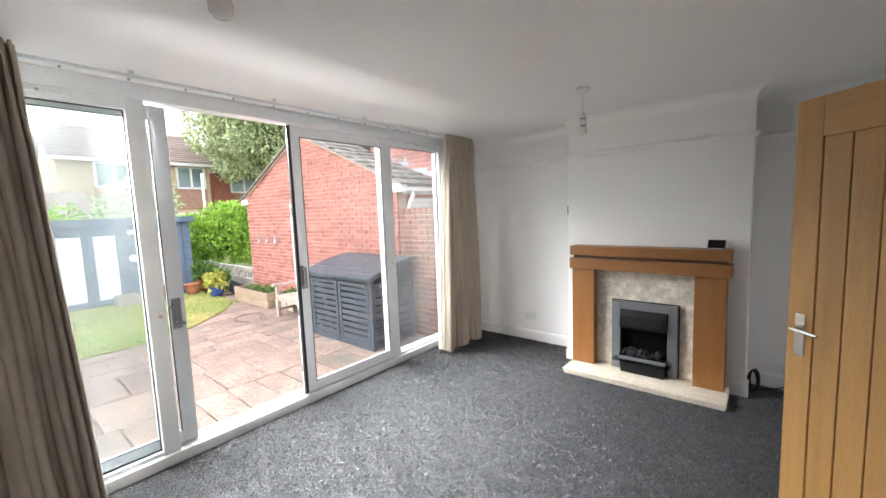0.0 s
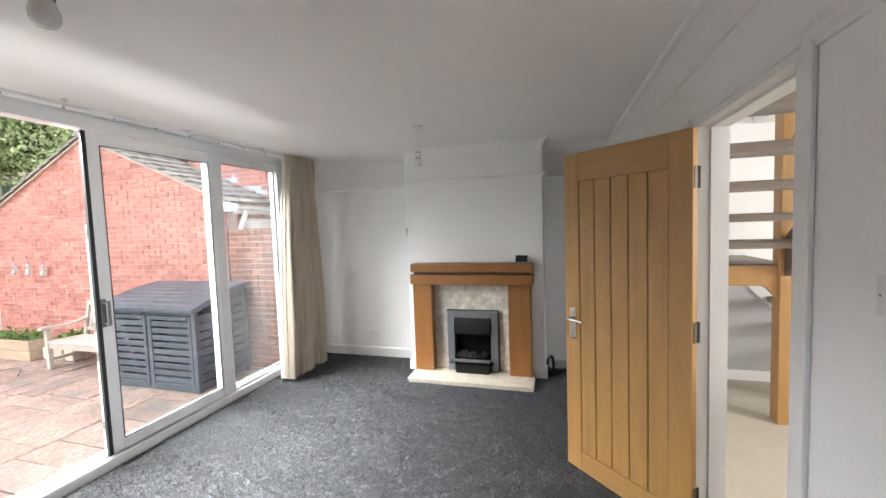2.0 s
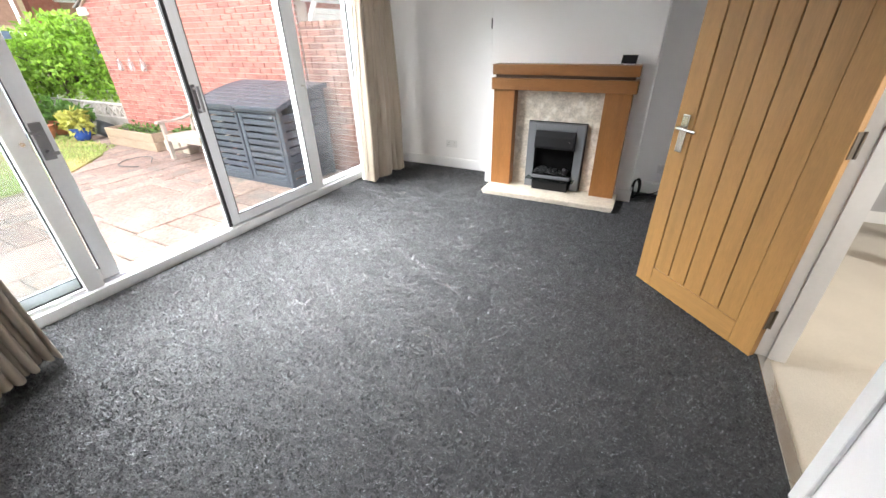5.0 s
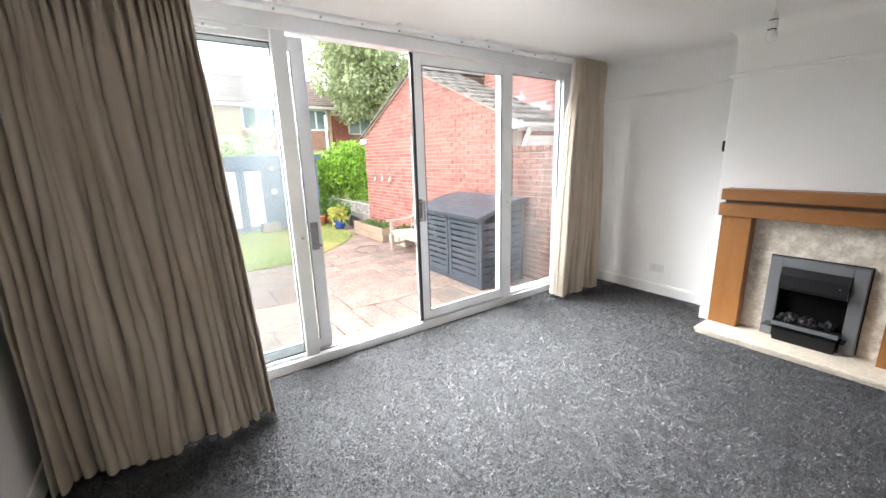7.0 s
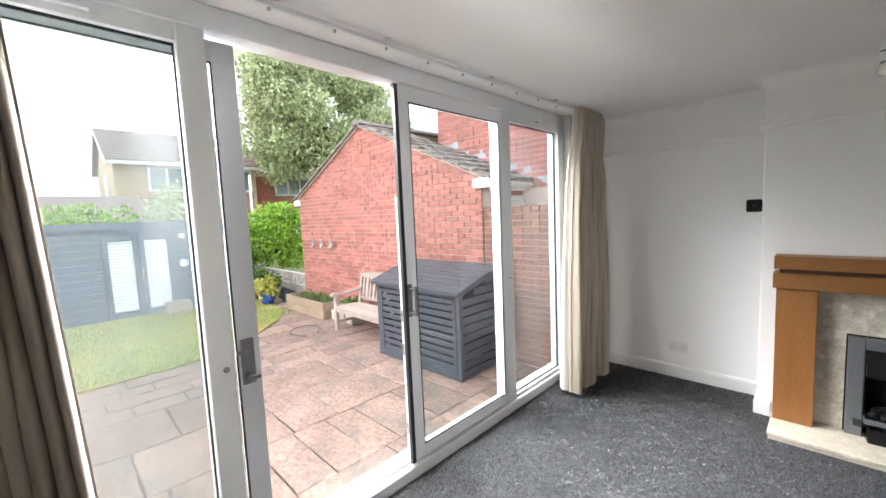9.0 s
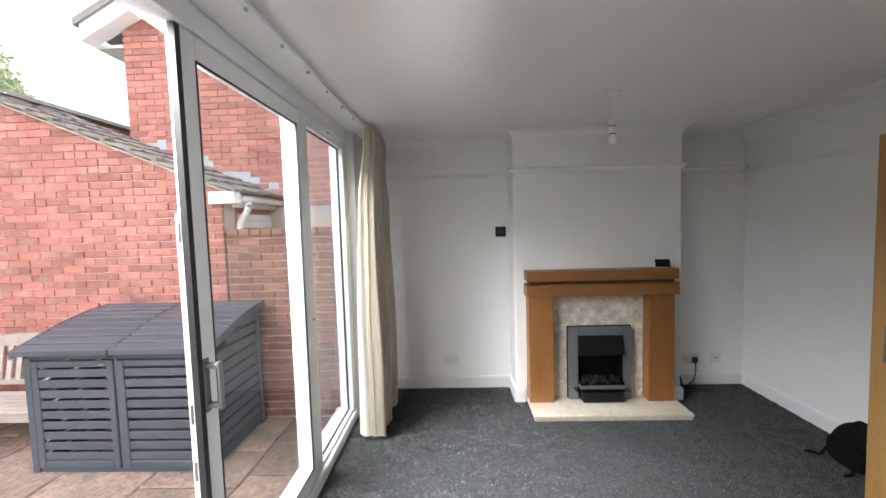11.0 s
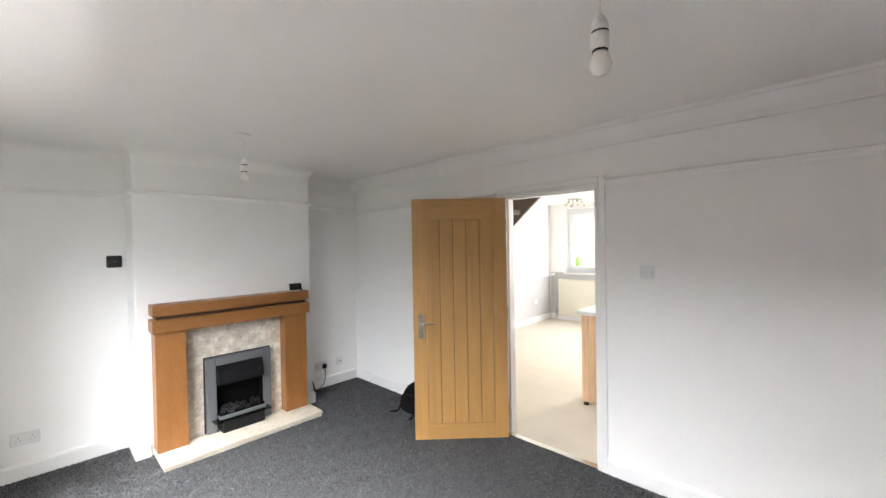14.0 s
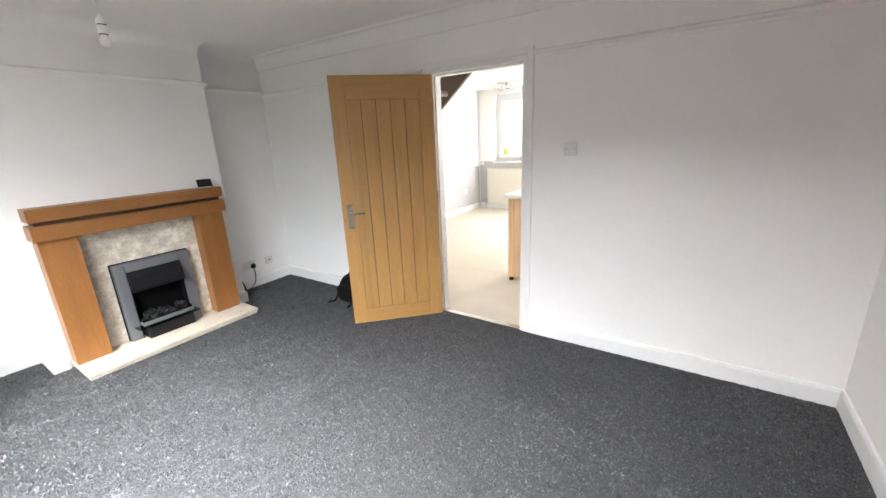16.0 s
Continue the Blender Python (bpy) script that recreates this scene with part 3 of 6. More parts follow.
prism(hood, [(4.215, 0.455), (4.129, 0.448), (4.107, 0.452), (4.105, 0.475), (4.119, 0.56), (4.144, 0.612), (4.215, 0.618)], I0 + 0.004, I1 - 0.004, "x")
hd = part("hood", hood, M_BLACK, fire, "curved black canopy")
hk = bmesh.new()
tube(hk, (I1 - 0.045, 4.112, 0.535), (I1 - 0.045, 4.088, 0.53), 0.006)
part("knob", hk, M_CHROME, hd)
part("base", boxes((I0 + 0.02, I1 - 0.012, 4.078, 4.2, 0.0525, 0.150), bevel=0.006), M_BLACK, fire, "black base box")
part("ledge", boxes((I0 - 0.045, I1 + 0.035, 4.046, 4.150, 0.158, 0.166), bevel=0.002), M_SMOKE, fire, "smoked glass ledge")
part("fret", boxes((I0, I1, 4.085, 4.15, 0.167, 0.196), bevel=0.004), M_STEEL, fire)
part("ember_bed", boxes((I0 + 0.006, I1 - 0.006, 4.10, 4.224, 0.15, 0.215)), M_FIREBOX, fire)
rng = random.Random(5)
for k in range(34):
    cb = bmesh.new()
    bmesh.ops.create_icosphere(cb, subdivisions=1, radius=rng.uniform(0.016, 0.027))
    for v in cb.verts:
        v.co *= rng.uniform(0.75, 1.2)
    bmesh.ops.translate(cb, verts=cb.verts, vec=(rng.uniform(I0 + 0.03, I1 - 0.03), rng.uniform(4.105, 4.2), 0.217 + rng.uniform(0, 0.03)))
    part("coal", cb, M_COAL, fire)

# ---- kitchen diner beyond the doorway ----
M_GREYWALL = surf("grey_emulsion", (0.50, 0.50, 0.515), 0.75, 0.03, 1.5, 140, 0.04)
M_RAD = surf("cream_enamel", (0.78, 0.75, 0.66), 0.35, 0.03, 3, 60, 0.01)
M_UNITWOOD = surf("striped_wood_laminate", (0.56, 0.37, 0.22), 0.4, 0.28, 3, 14, 0.02, grain=(6, 6, 0.25))
M_WORKTOP = surf("pale_grey_worktop", (0.62, 0.63, 0.64), 0.3, 0.08, 20, 200, 0.01)
M_STAIRCARPET = surf("beige_stair_carpet", (0.22, 0.18, 0.15), 0.95, 0.12, 8, 180, 0.2, sheen=0.2)
# WY0 widens the window out of view, making room for the added lamp
WY0, WY1, WZ0, WZ1 = 0.9, 4.18, 0.985, 2.29
setting("wall_kitchen_east", boxes((XK, XK + 0.2, -0.7, WY0, -0.25, 2.6), (XK, XK + 0.2, WY1, YN, -0.25, 2.6), (XK, XK + 0.2, WY0, WY1, -0.25, WZ0),
                                   (XK, XK + 0.2, WY0, WY1, WZ1, 2.6)), M_WALL, "white kitchen wall with a wide window", "wall")
setting("wall_kitchen_south", boxes((XE + 0.1, XK, -0.7, -0.5, -0.25, 2.6)), M_WALL, "plain white kitchen wall", "wall")
setting("wall_stairwell", boxes((XE, XE + 0.1, 2.0, YN, H + 0.2, 3.6), (2.05, 2.15, 3.7, YN, H + 0.2, 3.6), (XE, 2.15, 2.0, 2.1, H + 0.2, 3.6)), M_WALL, "white stairwell wall", "wall")
setting("ceiling_stairwell", boxes((XE, 2.2, 2.0, YN + 0.2, 3.6, 3.7)), M_CEIL, "white ceiling over the stairs", "ceiling")
setting("wall_dado_paint", boxes((XE + 0.1, XK - 0.006, YN - 0.006, YN - 0.0005, 0.10, 0.895), (XK - 0.005, XK - 0.0005, -0.5, YN - 0.006, 0.10, 0.985)), M_GREYWALL, "grey painted lower wall", "wall")
setting("trim_dado_rail", boxes((XE + 0.1, XK, YN - 0.02, YN - 0.001, 0.895, 0.925), bevel=0.004), M_TRIM, "white dado rail")
run_trim("baseboard_kitchen", SK, [[(2.3, YN), (XK, YN), (XK, -0.5)]], M_TRIM, "white kitchen skirting board")
kw = thing("window_2", pose(XK + 0.1, (WY0 + WY1) / 2, WZ0), "white framed kitchen window with a deep sill", "window", kind="structure")
part("window_frame", boxes((XK + 0.09, XK + 0.15, WY0, WY1, WZ0, WZ0 + 0.06), (XK + 0.09, XK + 0.15, WY0, WY1, WZ1 - 0.06, WZ1), (XK + 0.09, XK + 0.15, WY1 - 0.06, WY1, WZ0 + 0.06, WZ1 - 0.06),
                           (XK + 0.09, XK + 0.15, WY0, WY0 + 0.06, WZ0 + 0.06, WZ1 - 0.06), (XK + 0.09, XK + 0.15, 3.42, 3.48, WZ0 + 0.06, WZ1 - 0.06), bevel=0.003), M_UPVC, kw)
cas = part("casement", boxes((XK + 0.07, XK + 0.13, 4.04, 4.12, WZ0 + 0.06, WZ1 - 0.06), (XK + 0.07, XK + 0.13, 3.48, 3.55, WZ0 + 0.06, WZ1 - 0.06), (XK + 0.07, XK + 0.13, 3.55, 4.04, WZ0 + 0.06, WZ0 + 0.13),
                             (XK + 0.07, XK + 0.13, 3.55, 4.04, WZ1 - 0.13, WZ1 - 0.06), bevel=0.003), M_UPVC, kw)
part("handle", boxes((XK + 0.045, XK + 0.07, 3.50, 3.52, 1.55, 1.66), bevel=0.003), M_CHROME, cas)
for y0, y1 in ((3.55, 4.04), (0.96, 3.42)):
    g = part("pane", boxes((XK + 0.108, XK + 0.114, y0, y1, WZ0 + 0.06, WZ1 - 0.06)), M_GLASS, kw, "clear glass")
    g.visible_shadow = False
part("window_sill", boxes((XK - 0.07, XK + 0.09, WY0 - 0.05, WY1 + 0.03, WZ0 - 0.03, WZ0), bevel=0.005), M_TRIM, kw)

rad = thing("radiator", pose(XK - 0.07, 3.6, 0.07), "cream enamelled panel radiator under the window", "radiator")
rb = bmesh.new()
n_fl = 34
for k in range(n_fl):
    y0 = 2.9 + k * (4.34 - 2.9) / n_fl
    w = (4.34 - 2.9) / n_fl
    part("flute", boxes((XK - 0.0556, XK - 0.0521, y0 + 0.12 * w, y0 + 0.88 * w, 0.13, 0.79), bevel=0.0015), M_RAD, rad)
box(rb, XK - 0.052, XK - 0.036, 2.9, 4.34, 0.09, 0.83, 0.006)
part("panel", rb, M_RAD, rad)
part("top_grille", boxes((XK - 0.056, XK - 0.004, 2.9, 4.34, 0.832, 0.845), bevel=0.003), M_RAD, rad)
for y in (3.0, 4.2):
    part("bracket", boxes((XK - 0.037, XK - 0.0055, y, y + 0.04, 0.2, 0.7)), M_RAD, rad)
vb = bmesh.new()
tube(vb, (XK - 0.045, 4.38, 0.0), (XK - 0.045, 4.38, 0.12), 0.008)
tube(vb, (XK - 0.045, 4.38, 0.10), (XK - 0.045, 4.34, 0.10), 0.009)
tube(vb, (XK - 0.045, 4.38, 0.12), (XK - 0.045, 4.38, 0.20), 0.02, 0.017)
part("valve", vb, M_CHROME, rad)
pb = bmesh.new()
sweep(pb, [(XK - 0.03, YN - 0.035, 0.0), (XK - 0.03, YN - 0.035, 1.2), (XK - 0.03, YN - 0.035, H + 0.02)], 0.011, 10)
tagged(part("heating_pipe", pb, M_TRIM, None, "", True), "white painted vertical heating pipe in the corner", "pipe")
tagged(part("junction_box", boxes((XK - 0.03, XK - 0.0055, 4.44, 4.51, 0.915, 0.965), bevel=0.004), M_TRIM), "small white plastic junction box on the wall", "junction box")

spot = thing("spotlight_bar", pose(5.0, 3.6, H + 0.02), "chrome ceiling spotlight plate with four small heads", "light")
part("plate", boxes((4.9, 5.1, 3.5, 3.7, H - 0.008, H + 0.02), bevel=0.004), M_CHROME, spot)
M_BULB = surf("opal_bulb", (0.85, 0.83, 0.8), 0.25, 0.02, 10, 60, 0.0)
for dx, dy in ((-0.07, -0.07), (0.07, -0.07), (-0.07, 0.07), (0.07, 0.07)):
    sb = bmesh.new()
    tube(sb, (5 + dx, 3.6 + dy, H - 0.008), (5 + dx * 1.2, 3.6 + dy * 1.2, H - 0.05), 0.006)
    tube(sb, (5 + dx * 1.1, 3.6 + dy * 1.1, H - 0.045), (5 + dx * 1.9, 3.6 + dy * 1.9, H - 0.09), 0.022, 0.032)
    part("spot_head", sb, M_CHROME, spot, "", True)

ku = thing("base_unit", pose(2.25, 1.6, 0), "striped wood-effect kitchen peninsula unit", "cabinet")
part("side_panel", boxes((1.942, 1.962, 1.37, 2.155, 0.035, 0.892), bevel=0.002), M_UNITWOOD, ku)
part("end_panel", boxes((1.9625, 2.5, 2.137, 2.155, 0.035, 0.892), bevel=0.002), M_UNITWOOD, ku)
part("carcass", boxes((1.963, 2.5, 1.37, 2.136, 0.045, 0.890)), M_TRIM, ku)
for x, y in ((1.97, 2.125), (1.985, 1.47), (2.45, 2.11), (2.45, 1.47)):
    lb = bmesh.new()
    tube(lb, (x, y, -0.002), (x, y, 0.02), 0.026)
    tube(lb, (x, y, 0.02), (x, y, 0.044), 0.016)
    part("leg", lb, M_BLACK, ku)
tagged(part("worktop", boxes((1.90, 2.54, 1.32, 2.19, 0.892, 0.93), bevel=0.006, seg=2), M_WORKTOP), "pale grey laminate worktop on the peninsula unit", "worktop")

# ---- open staircase ----
st = thing("staircase", pose(1.93, 3.74, 0), "open oak staircase with carpeted treads", "staircase")
M_OAK_B = surf("oak_stair_timber", (0.42, 0.235, 0.09), 0.4, 0.14, 2.2, 30, 0.04, grain=(6, 6, 0.8))
M_DARKSTRING = surf("dark_stair_string", (0.10, 0.065, 0.045), 0.5, 0.15, 3, 30, 0.03)
part("newel_post", boxes((1.875, 1.985, 3.69, 3.80, -0.002, 2.36), bevel=0.004), M_OAK_B, st)
part("landing_beam", boxes((XE + 0.1, 1.875, 3.715, 3.775, 1.04, 1.19), bevel=0.003), M_OAK_B, st)
part("landing", boxes((XE + 0.1, 1.98, 3.775, YN - 0.03, 1.15, 1.2)), M_STAIRCARPET, st, "carpeted quarter landing")
part("landing_bracket", prism(bmesh.new(), [(1.80, 1.04), (1.875, 1.04), (1.875, 0.95)], 3.72, 3.77, "y"), M_OAK_B, st)
for k in range(1, 8):
    z, y = 1.2 + 0.192 * k, 3.72 - 0.22 * (k - 1)
    part("tread", boxes((XE + 0.101, 1.90, y - 0.255, y, z - 0.055, z), bevel=0.012, seg=2), M_STAIRCARPET, st)
for x0, x1 in ((1.90, 1.94),):
    part("string", prism(bmesh.new(), [(3.69, 1.12), (3.69, 1.40), (2.15, 2.76), (2.15, 2.46)], x0, x1, "x"), M_DARKSTRING, st, "dark brown string")
part("handrail", prism(bmesh.new(), [(3.69, 2.0), (3.69, 2.06), (2.6, 3.0), (2.6, 2.94)], 1.905, 1.955, "x"), M_OAK_B, st)
for k in range(1, 7):
    z, x = 1.2 - 0.19 * k, 1.99 + 0.19 * (k - 1)
    part("tread", boxes((x - 0.02, x + 0.25, 3.80, YN - 0.03, z - 0.05, z), bevel=0.012, seg=2), M_STAIRCARPET, st)
part("string", prism(bmesh.new(), [(1.99, 0.93), (1.99, 1.21), (3.10, 0.06), (3.10, 0.0), (2.9, 0.0)], 3.765, 3.798, "y"), M_TRIM, st, "white painted lower string")
part("string", prism(bmesh.new(), [(1.99, 0.93), (1.99, 1.21), (3.10, 0.06), (3.10, 0.0), (2.9, 0.0)], YN - 0.029, YN - 0.007, "y"), M_TRIM, st, "white painted wall string")

# ---- outside: ground ----
M_BRICK = surf("red_facing_brick", (0.35, 0.133, 0.11), 0.85, 0.24, 9, 90, 0.3, rand=0.28, stain=((0.48, 0.30, 0.25), 0.35, 14))
M_BRICK_I = surf("red_facing_brick_far", (0.35, 0.133, 0.11), 0.85, 0.24, 5, 60, 0.3, island=0.28, stain=((0.48, 0.30, 0.25), 0.35, 7))
# brown brick, its colour lowered further for the shade beside the garage
M_BRICK_OLD = surf("shaded_brown_brick", (0.215, 0.1, 0.078), 0.88, 0.2, 8, 100, 0.25, rand=0.3)
M_MORTAR = surf("pale_mortar", (0.54, 0.44, 0.385), 0.9, 0.15, 6, 120, 0.2)
M_STONE = surf("riven_sandstone", (0.25, 0.172, 0.14), 0.75, 0.45, 3, 24, 0.25, rand=0.2, stain=((0.15, 0.135, 0.12), 0.8, 2.6), depth=0.014)
M_GROUT = surf("joint_sand", (0.085, 0.07, 0.055), 0.95, 0.3, 6, 60, 0.2, stain=((0.03, 0.026, 0.022), 0.95, 5))
M_LAWN = surf("lawn_soil", (0.20, 0.21, 0.06), 0.95, 0.3, 2, 30, 0.3, stain=((0.42, 0.32, 0.13), 0.7, 0.9))
M_BLADE = surf("grass_blades", (0.24, 0.35, 0.08), 0.7, 0.2, 2, 20, 0.0, island=0.45, stain=((0.55, 0.42, 0.19), 0.8, 0.9))
M_EARTH = surf("far_ground", (0.12, 0.14, 0.06), 0.95, 0.3, 0.3, 6, 0.1)
M_TILE = surf("weathered_concrete_tile", (0.21, 0.19, 0.18), 0.85, 0.2, 6, 70, 0.2, island=0.25, stain=((0.32, 0.30, 0.26), 0.5, 9))
M_LEAD = surf("lead_flashing", (0.36, 0.40, 0.45), 0.6, 0.12, 6, 60, 0.05)
M_WEATHERED = surf("silvered_teak", (0.38, 0.325, 0.285), 0.8, 0.2, 3, 40, 0.12, grain=(4, 4, 4), rand=0.08)
M_STORE = surf("anthracite_plastic", (0.062, 0.071, 0.090), 0.34, 0.1, 5, 80, 0.06, rand=0.05)
M_WHITEPVC = surf("white_pvc_outside", (0.78, 0.78, 0.77), 0.4, 0.06, 4, 50, 0.02)

setting("ground", boxes((-160, 160, -160, 160, GROUND - 0.3, GROUND - 0.03)), M_EARTH, "grassy ground reaching the horizon", "ground")


def lawn_edge(x):
    return min(2.3 + 1.09 * (-6.95 - x), 4.05)


lw = bmesh.new()
outline = [(-6.85, -7.0), (-6.85, 1.6), (-6.95, 2.3), (-7.5, 2.95), (-8.1, 3.55), (-8.8, 3.95), (-10.9, 4.05), (-14.0, 4.05), (-14.0, -7.0)]
prism(lw, outline, GROUND - 0.02, GROUND + 0.02, "z")
setting("lawn", lw, M_LAWN, "lawn with yellowed patches beyond the patio", "ground")
rng = random.Random(11)
vs, fs = [], []
for k in range(17000):
    x = -6.9 - 4.0 * rng.random() ** 1.25
    y = rng.uniform(-2.0, 4.0)
    if y > lawn_edge(x) - 0.03:
        continue
    a, h, w = rng.uniform(0, 6.28), rng.uniform(0.025, 0.06), 0.006
    dx, dy = math.cos(a) * w, math.sin(a) * w
    i = len(vs)
    vs += [(x - dx, y - dy, GROUND + 0.018), (x + dx, y + dy, GROUND + 0.018), (x + rng.uniform(-0.03, 0.03), y + rng.uniform(-0.03, 0.03), GROUND + 0.018 + h)]
    fs.append((i, i + 1, i + 2))
me = bpy.data.meshes.new("grass")
me.from_pydata(vs, [], fs)
me.materials.append(M_BLADE)
tagged(new("grass", me), "short mown grass with dry yellow patches", "grass", kind="stuff")

# ---- the garage next door, with a red brick gable ----
GY, GX0, GX1, GXM, GEZ, GAZ = 4.58, -9.05, -4.02, -6.6, 2.02, 3.08


def gable(x):
    return GEZ + (GAZ - GEZ) * (1 - abs(x - GXM) / (GXM - GX0 if x < GXM else GX1 - GXM))


garage = thing("garage", pose(GXM, 6.2, GROUND), "red brick garage with a tiled pitched roof", "garage")
part("gable_wall", prism(bmesh.new(), [(GX0, GROUND - 0.1), (GX1, GROUND - 0.1), (GX1, GEZ), (GXM, GAZ), (GX0, GEZ)], GY, GY + 0.2, "y"), M_MORTAR, garage, "mortar joints of the gable")
part("side_wall", boxes((GX1 - 0.2, GX1 + 0.004, GY + 0.2, 5.50, GROUND, GEZ)), M_BRICK_I, garage)
part("side_wall", boxes((GX0, GX0 + 0.2, GY + 0.2, 9.0, GROUND, GEZ)), M_BRICK_I, garage)


def roof_tiles(bm, y0, y1, edge, ridge, ez, rz, rows, rg):
    """Courses of interlocking tiles from the eave at x = edge to the ridge."""
    length = math.hypot(ridge - edge, rz - ez)
    ux, uz = (ridge - edge) / length, (rz - ez) / length
    nx, nz = (-uz, ux) if ridge > edge else (uz, -ux)
    step, wide = length / rows, 0.30
    for r in range(rows):
        y = y0 - (0.15 if r % 2 else 0)
        while y < y1:
            a, b = max(y, y0) + 0.004, min(y + wide, y1) - 0.004
            if b - a > 0.04:
                lift = rg.uniform(0, 0.006)
                t0, t1 = r * step - 0.03, (r + 1) * step + 0.02
                p = [(edge + ux * t0 + nx * (0.045 + lift), ez + uz * t0 + nz * (0.045 + lift)), (edge + ux * t1 + nx * 0.02, ez + uz * t1 + nz * 0.02),
                     (edge + ux * t1, ez + uz * t1), (edge + ux * t0 + nx * 0.02, ez + uz * t0 + nz * 0.02)]
                prism(bm, p, a, b, "y")
                mid = (a + b) / 2
                q = [(u + nx * 0.012, v + nz * 0.012) for u, v in p[:2]] + [p[1], p[0]]
                prism(bm, q, mid - 0.03, mid + 0.03, "y")
            y += wide
    return bm


rg = random.Random(3)
for side, (edge, yend) in enumerate(((GX1 + 0.14, 5.52), (GX0 - 0.14, 8.5))):
    ez = GEZ - 0.06
    part("roof_deck", prism(bmesh.new(), [(edge, ez - 0.02), (GXM, GAZ - 0.02 + 0.02), (GXM, GAZ + 0.02), (edge, ez + 0.0)], GY - 0.05, yend, "y"), M_MORTAR, garage, "pale mortar bedding under the verge")
    tagged(part("roof_tiles", roof_tiles(bmesh.new(), GY - 0.09, yend, edge, GXM, ez + 0.005, GAZ + 0.025, 11, rg), M_TILE, garage, "weathered grey-brown concrete tiles"), kind="stuff")
for k in range(9):
    y = GY - 0.1 + k * 0.44
    rb = prism(bmesh.new(), [(GXM - 0.13, GAZ + 0.035), (GXM - 0.07, GAZ + 0.10), (GXM + 0.07, GAZ + 0.10), (GXM + 0.13, GAZ + 0.035)], y + 0.003, y + 0.437, "y")
    part("ridge_tile", rb, M_TILE, garage)
part("eave_box", boxes((GX1 - 0.10, GX1 + 0.16, GY - 0.06, GY + 0.06, GEZ - 0.16, GEZ - 0.04), bevel=0.004), M_WHITEPVC, garage, "flaking white eave box")
part("eave_box", boxes((GX0 - 0.16, GX0 + 0.10, GY - 0.06, GY + 0.06, GEZ - 0.16, GEZ - 0.04), bevel=0.004), M_WHITEPVC, garage)
part("fascia", boxes((GX1 + 0.06, GX1 + 0.085, GY + 0.06, 5.53, GEZ - 0.19, GEZ - 0.05)), M_WHITEPVC, garage, "white fascia board")
gb = bmesh.new()
prism(gb, [(GX1 + 0.09 + 0.055 - 0.055 * math.cos(a), GEZ - 0.09 - 0.055 * math.sin(a)) for a in [k * math.pi / 8 for k in range(9)]]
      + [(GX1 + 0.09 + 0.055 + 0.048 * math.cos(a), GEZ - 0.09 - 0.048 * math.sin(a)) for a in [k * math.pi / 8 for k in range(9)]], GY + 0.03, 5.53, "y")
part("gutter", gb, M_WHITEPVC, garage, "white half-round gutter")
db = bmesh.new()
sweep(db, bend([(GX1 + 0.145, GY + 0.2, GEZ - 0.14), (GX1 + 0.145, GY + 0.2, GEZ - 0.2), (GX1 + 0.06, GY + 0.2, GEZ - 0.34), (GX1 + 0.045, GY + 0.2, GEZ - 0.45)], 5), 0.034, 12)
part("downpipe", db, M_WHITEPVC, garage, "white swan-neck rainwater pipe", True)
part("side_board", boxes((GX1 + 0.005, GX1 + 0.04, GY + 0.24, 5.5, 1.62, 1.70), (GX1 + 0.005, GX1 + 0.03, GY + 0.24, 5.5, 1.705, 1.77), bevel=0.004), M_WHITEPVC, garage, "white boards on the side wall")

# garden wall that closes the side passage, and the house next door
gwall = setting("wall_garden", boxes((GX1 + 0.01, -2.76, GY + 0.02, GY + 0.20, GROUND - 0.1, 1.54)), M_MORTAR, "brown brick garden wall beside the garage", "wall")
M_COPE = surf("brick_on_edge", (0.24, 0.12, 0.09), 0.9, 0.2, 8, 90, 0.2)
nbh = thing("neighbour_house", pose(-1.5, 8, GROUND), "tall red brick house next door with a white verge", "house")
NY, NX = 5.54, -5.69
part("wall", prism(bmesh.new(), [(NX, GROUND), (4.0, GROUND), (4.0, 4.05), (-0.8, 6.6), (NX, 4.05)], NY, NY + 0.25, "y"), M_MORTAR, nbh)
part("side_wall", boxes((NX, NX + 0.25, NY + 0.25, 12, GROUND, 4.05)), M_BRICK_I, nbh)
sl = (6.6 - 4.05) / (-0.8 - NX)
part("verge", prism(bmesh.new(), [(NX - 0.35, 4.05 - 0.35 * sl - 0.02), (-0.8, 6.58), (-0.8, 6.78), (NX - 0.35, 4.05 - 0.35 * sl + 0.17)], NY - 0.2, NY + 0.0, "y"), M_WHITEPVC, nbh, "white painted verge boards")
part("roof", prism(bmesh.new(), [(NX - 0.4, 4.05 - 0.4 * sl + 0.17), (-0.8, 6.78), (4.3, 4.05), (4.3, 4.15), (-0.8, 6.9), (NX - 0.4, 4.05 - 0.4 * sl + 0.25)], NY - 0.23, 12, "y"), M_TILE, nbh)
part("soffit", boxes((NX - 0.35, NX - 0.0, NY + 0.0, 12, 3.84, 3.88)), M_WHITEPVC, nbh)
fb = bmesh.new()
for k in range(15):
    x = NX + 0.1 + k * 0.17
    z = GEZ + (GAZ - GEZ) * (1 - (x - GXM) / (GX1 - GXM)) + 0.06
    box(fb, x, x + 0.175, NY - 0.012 - 0.0006 * (k % 2), NY - 0.006, z - 0.05, z + 0.075)
part("step_flashing", fb, M_LEAD, nbh, "stepped lead flashing over the garage roof")

# ---- bricks ----
BRICKS = {}


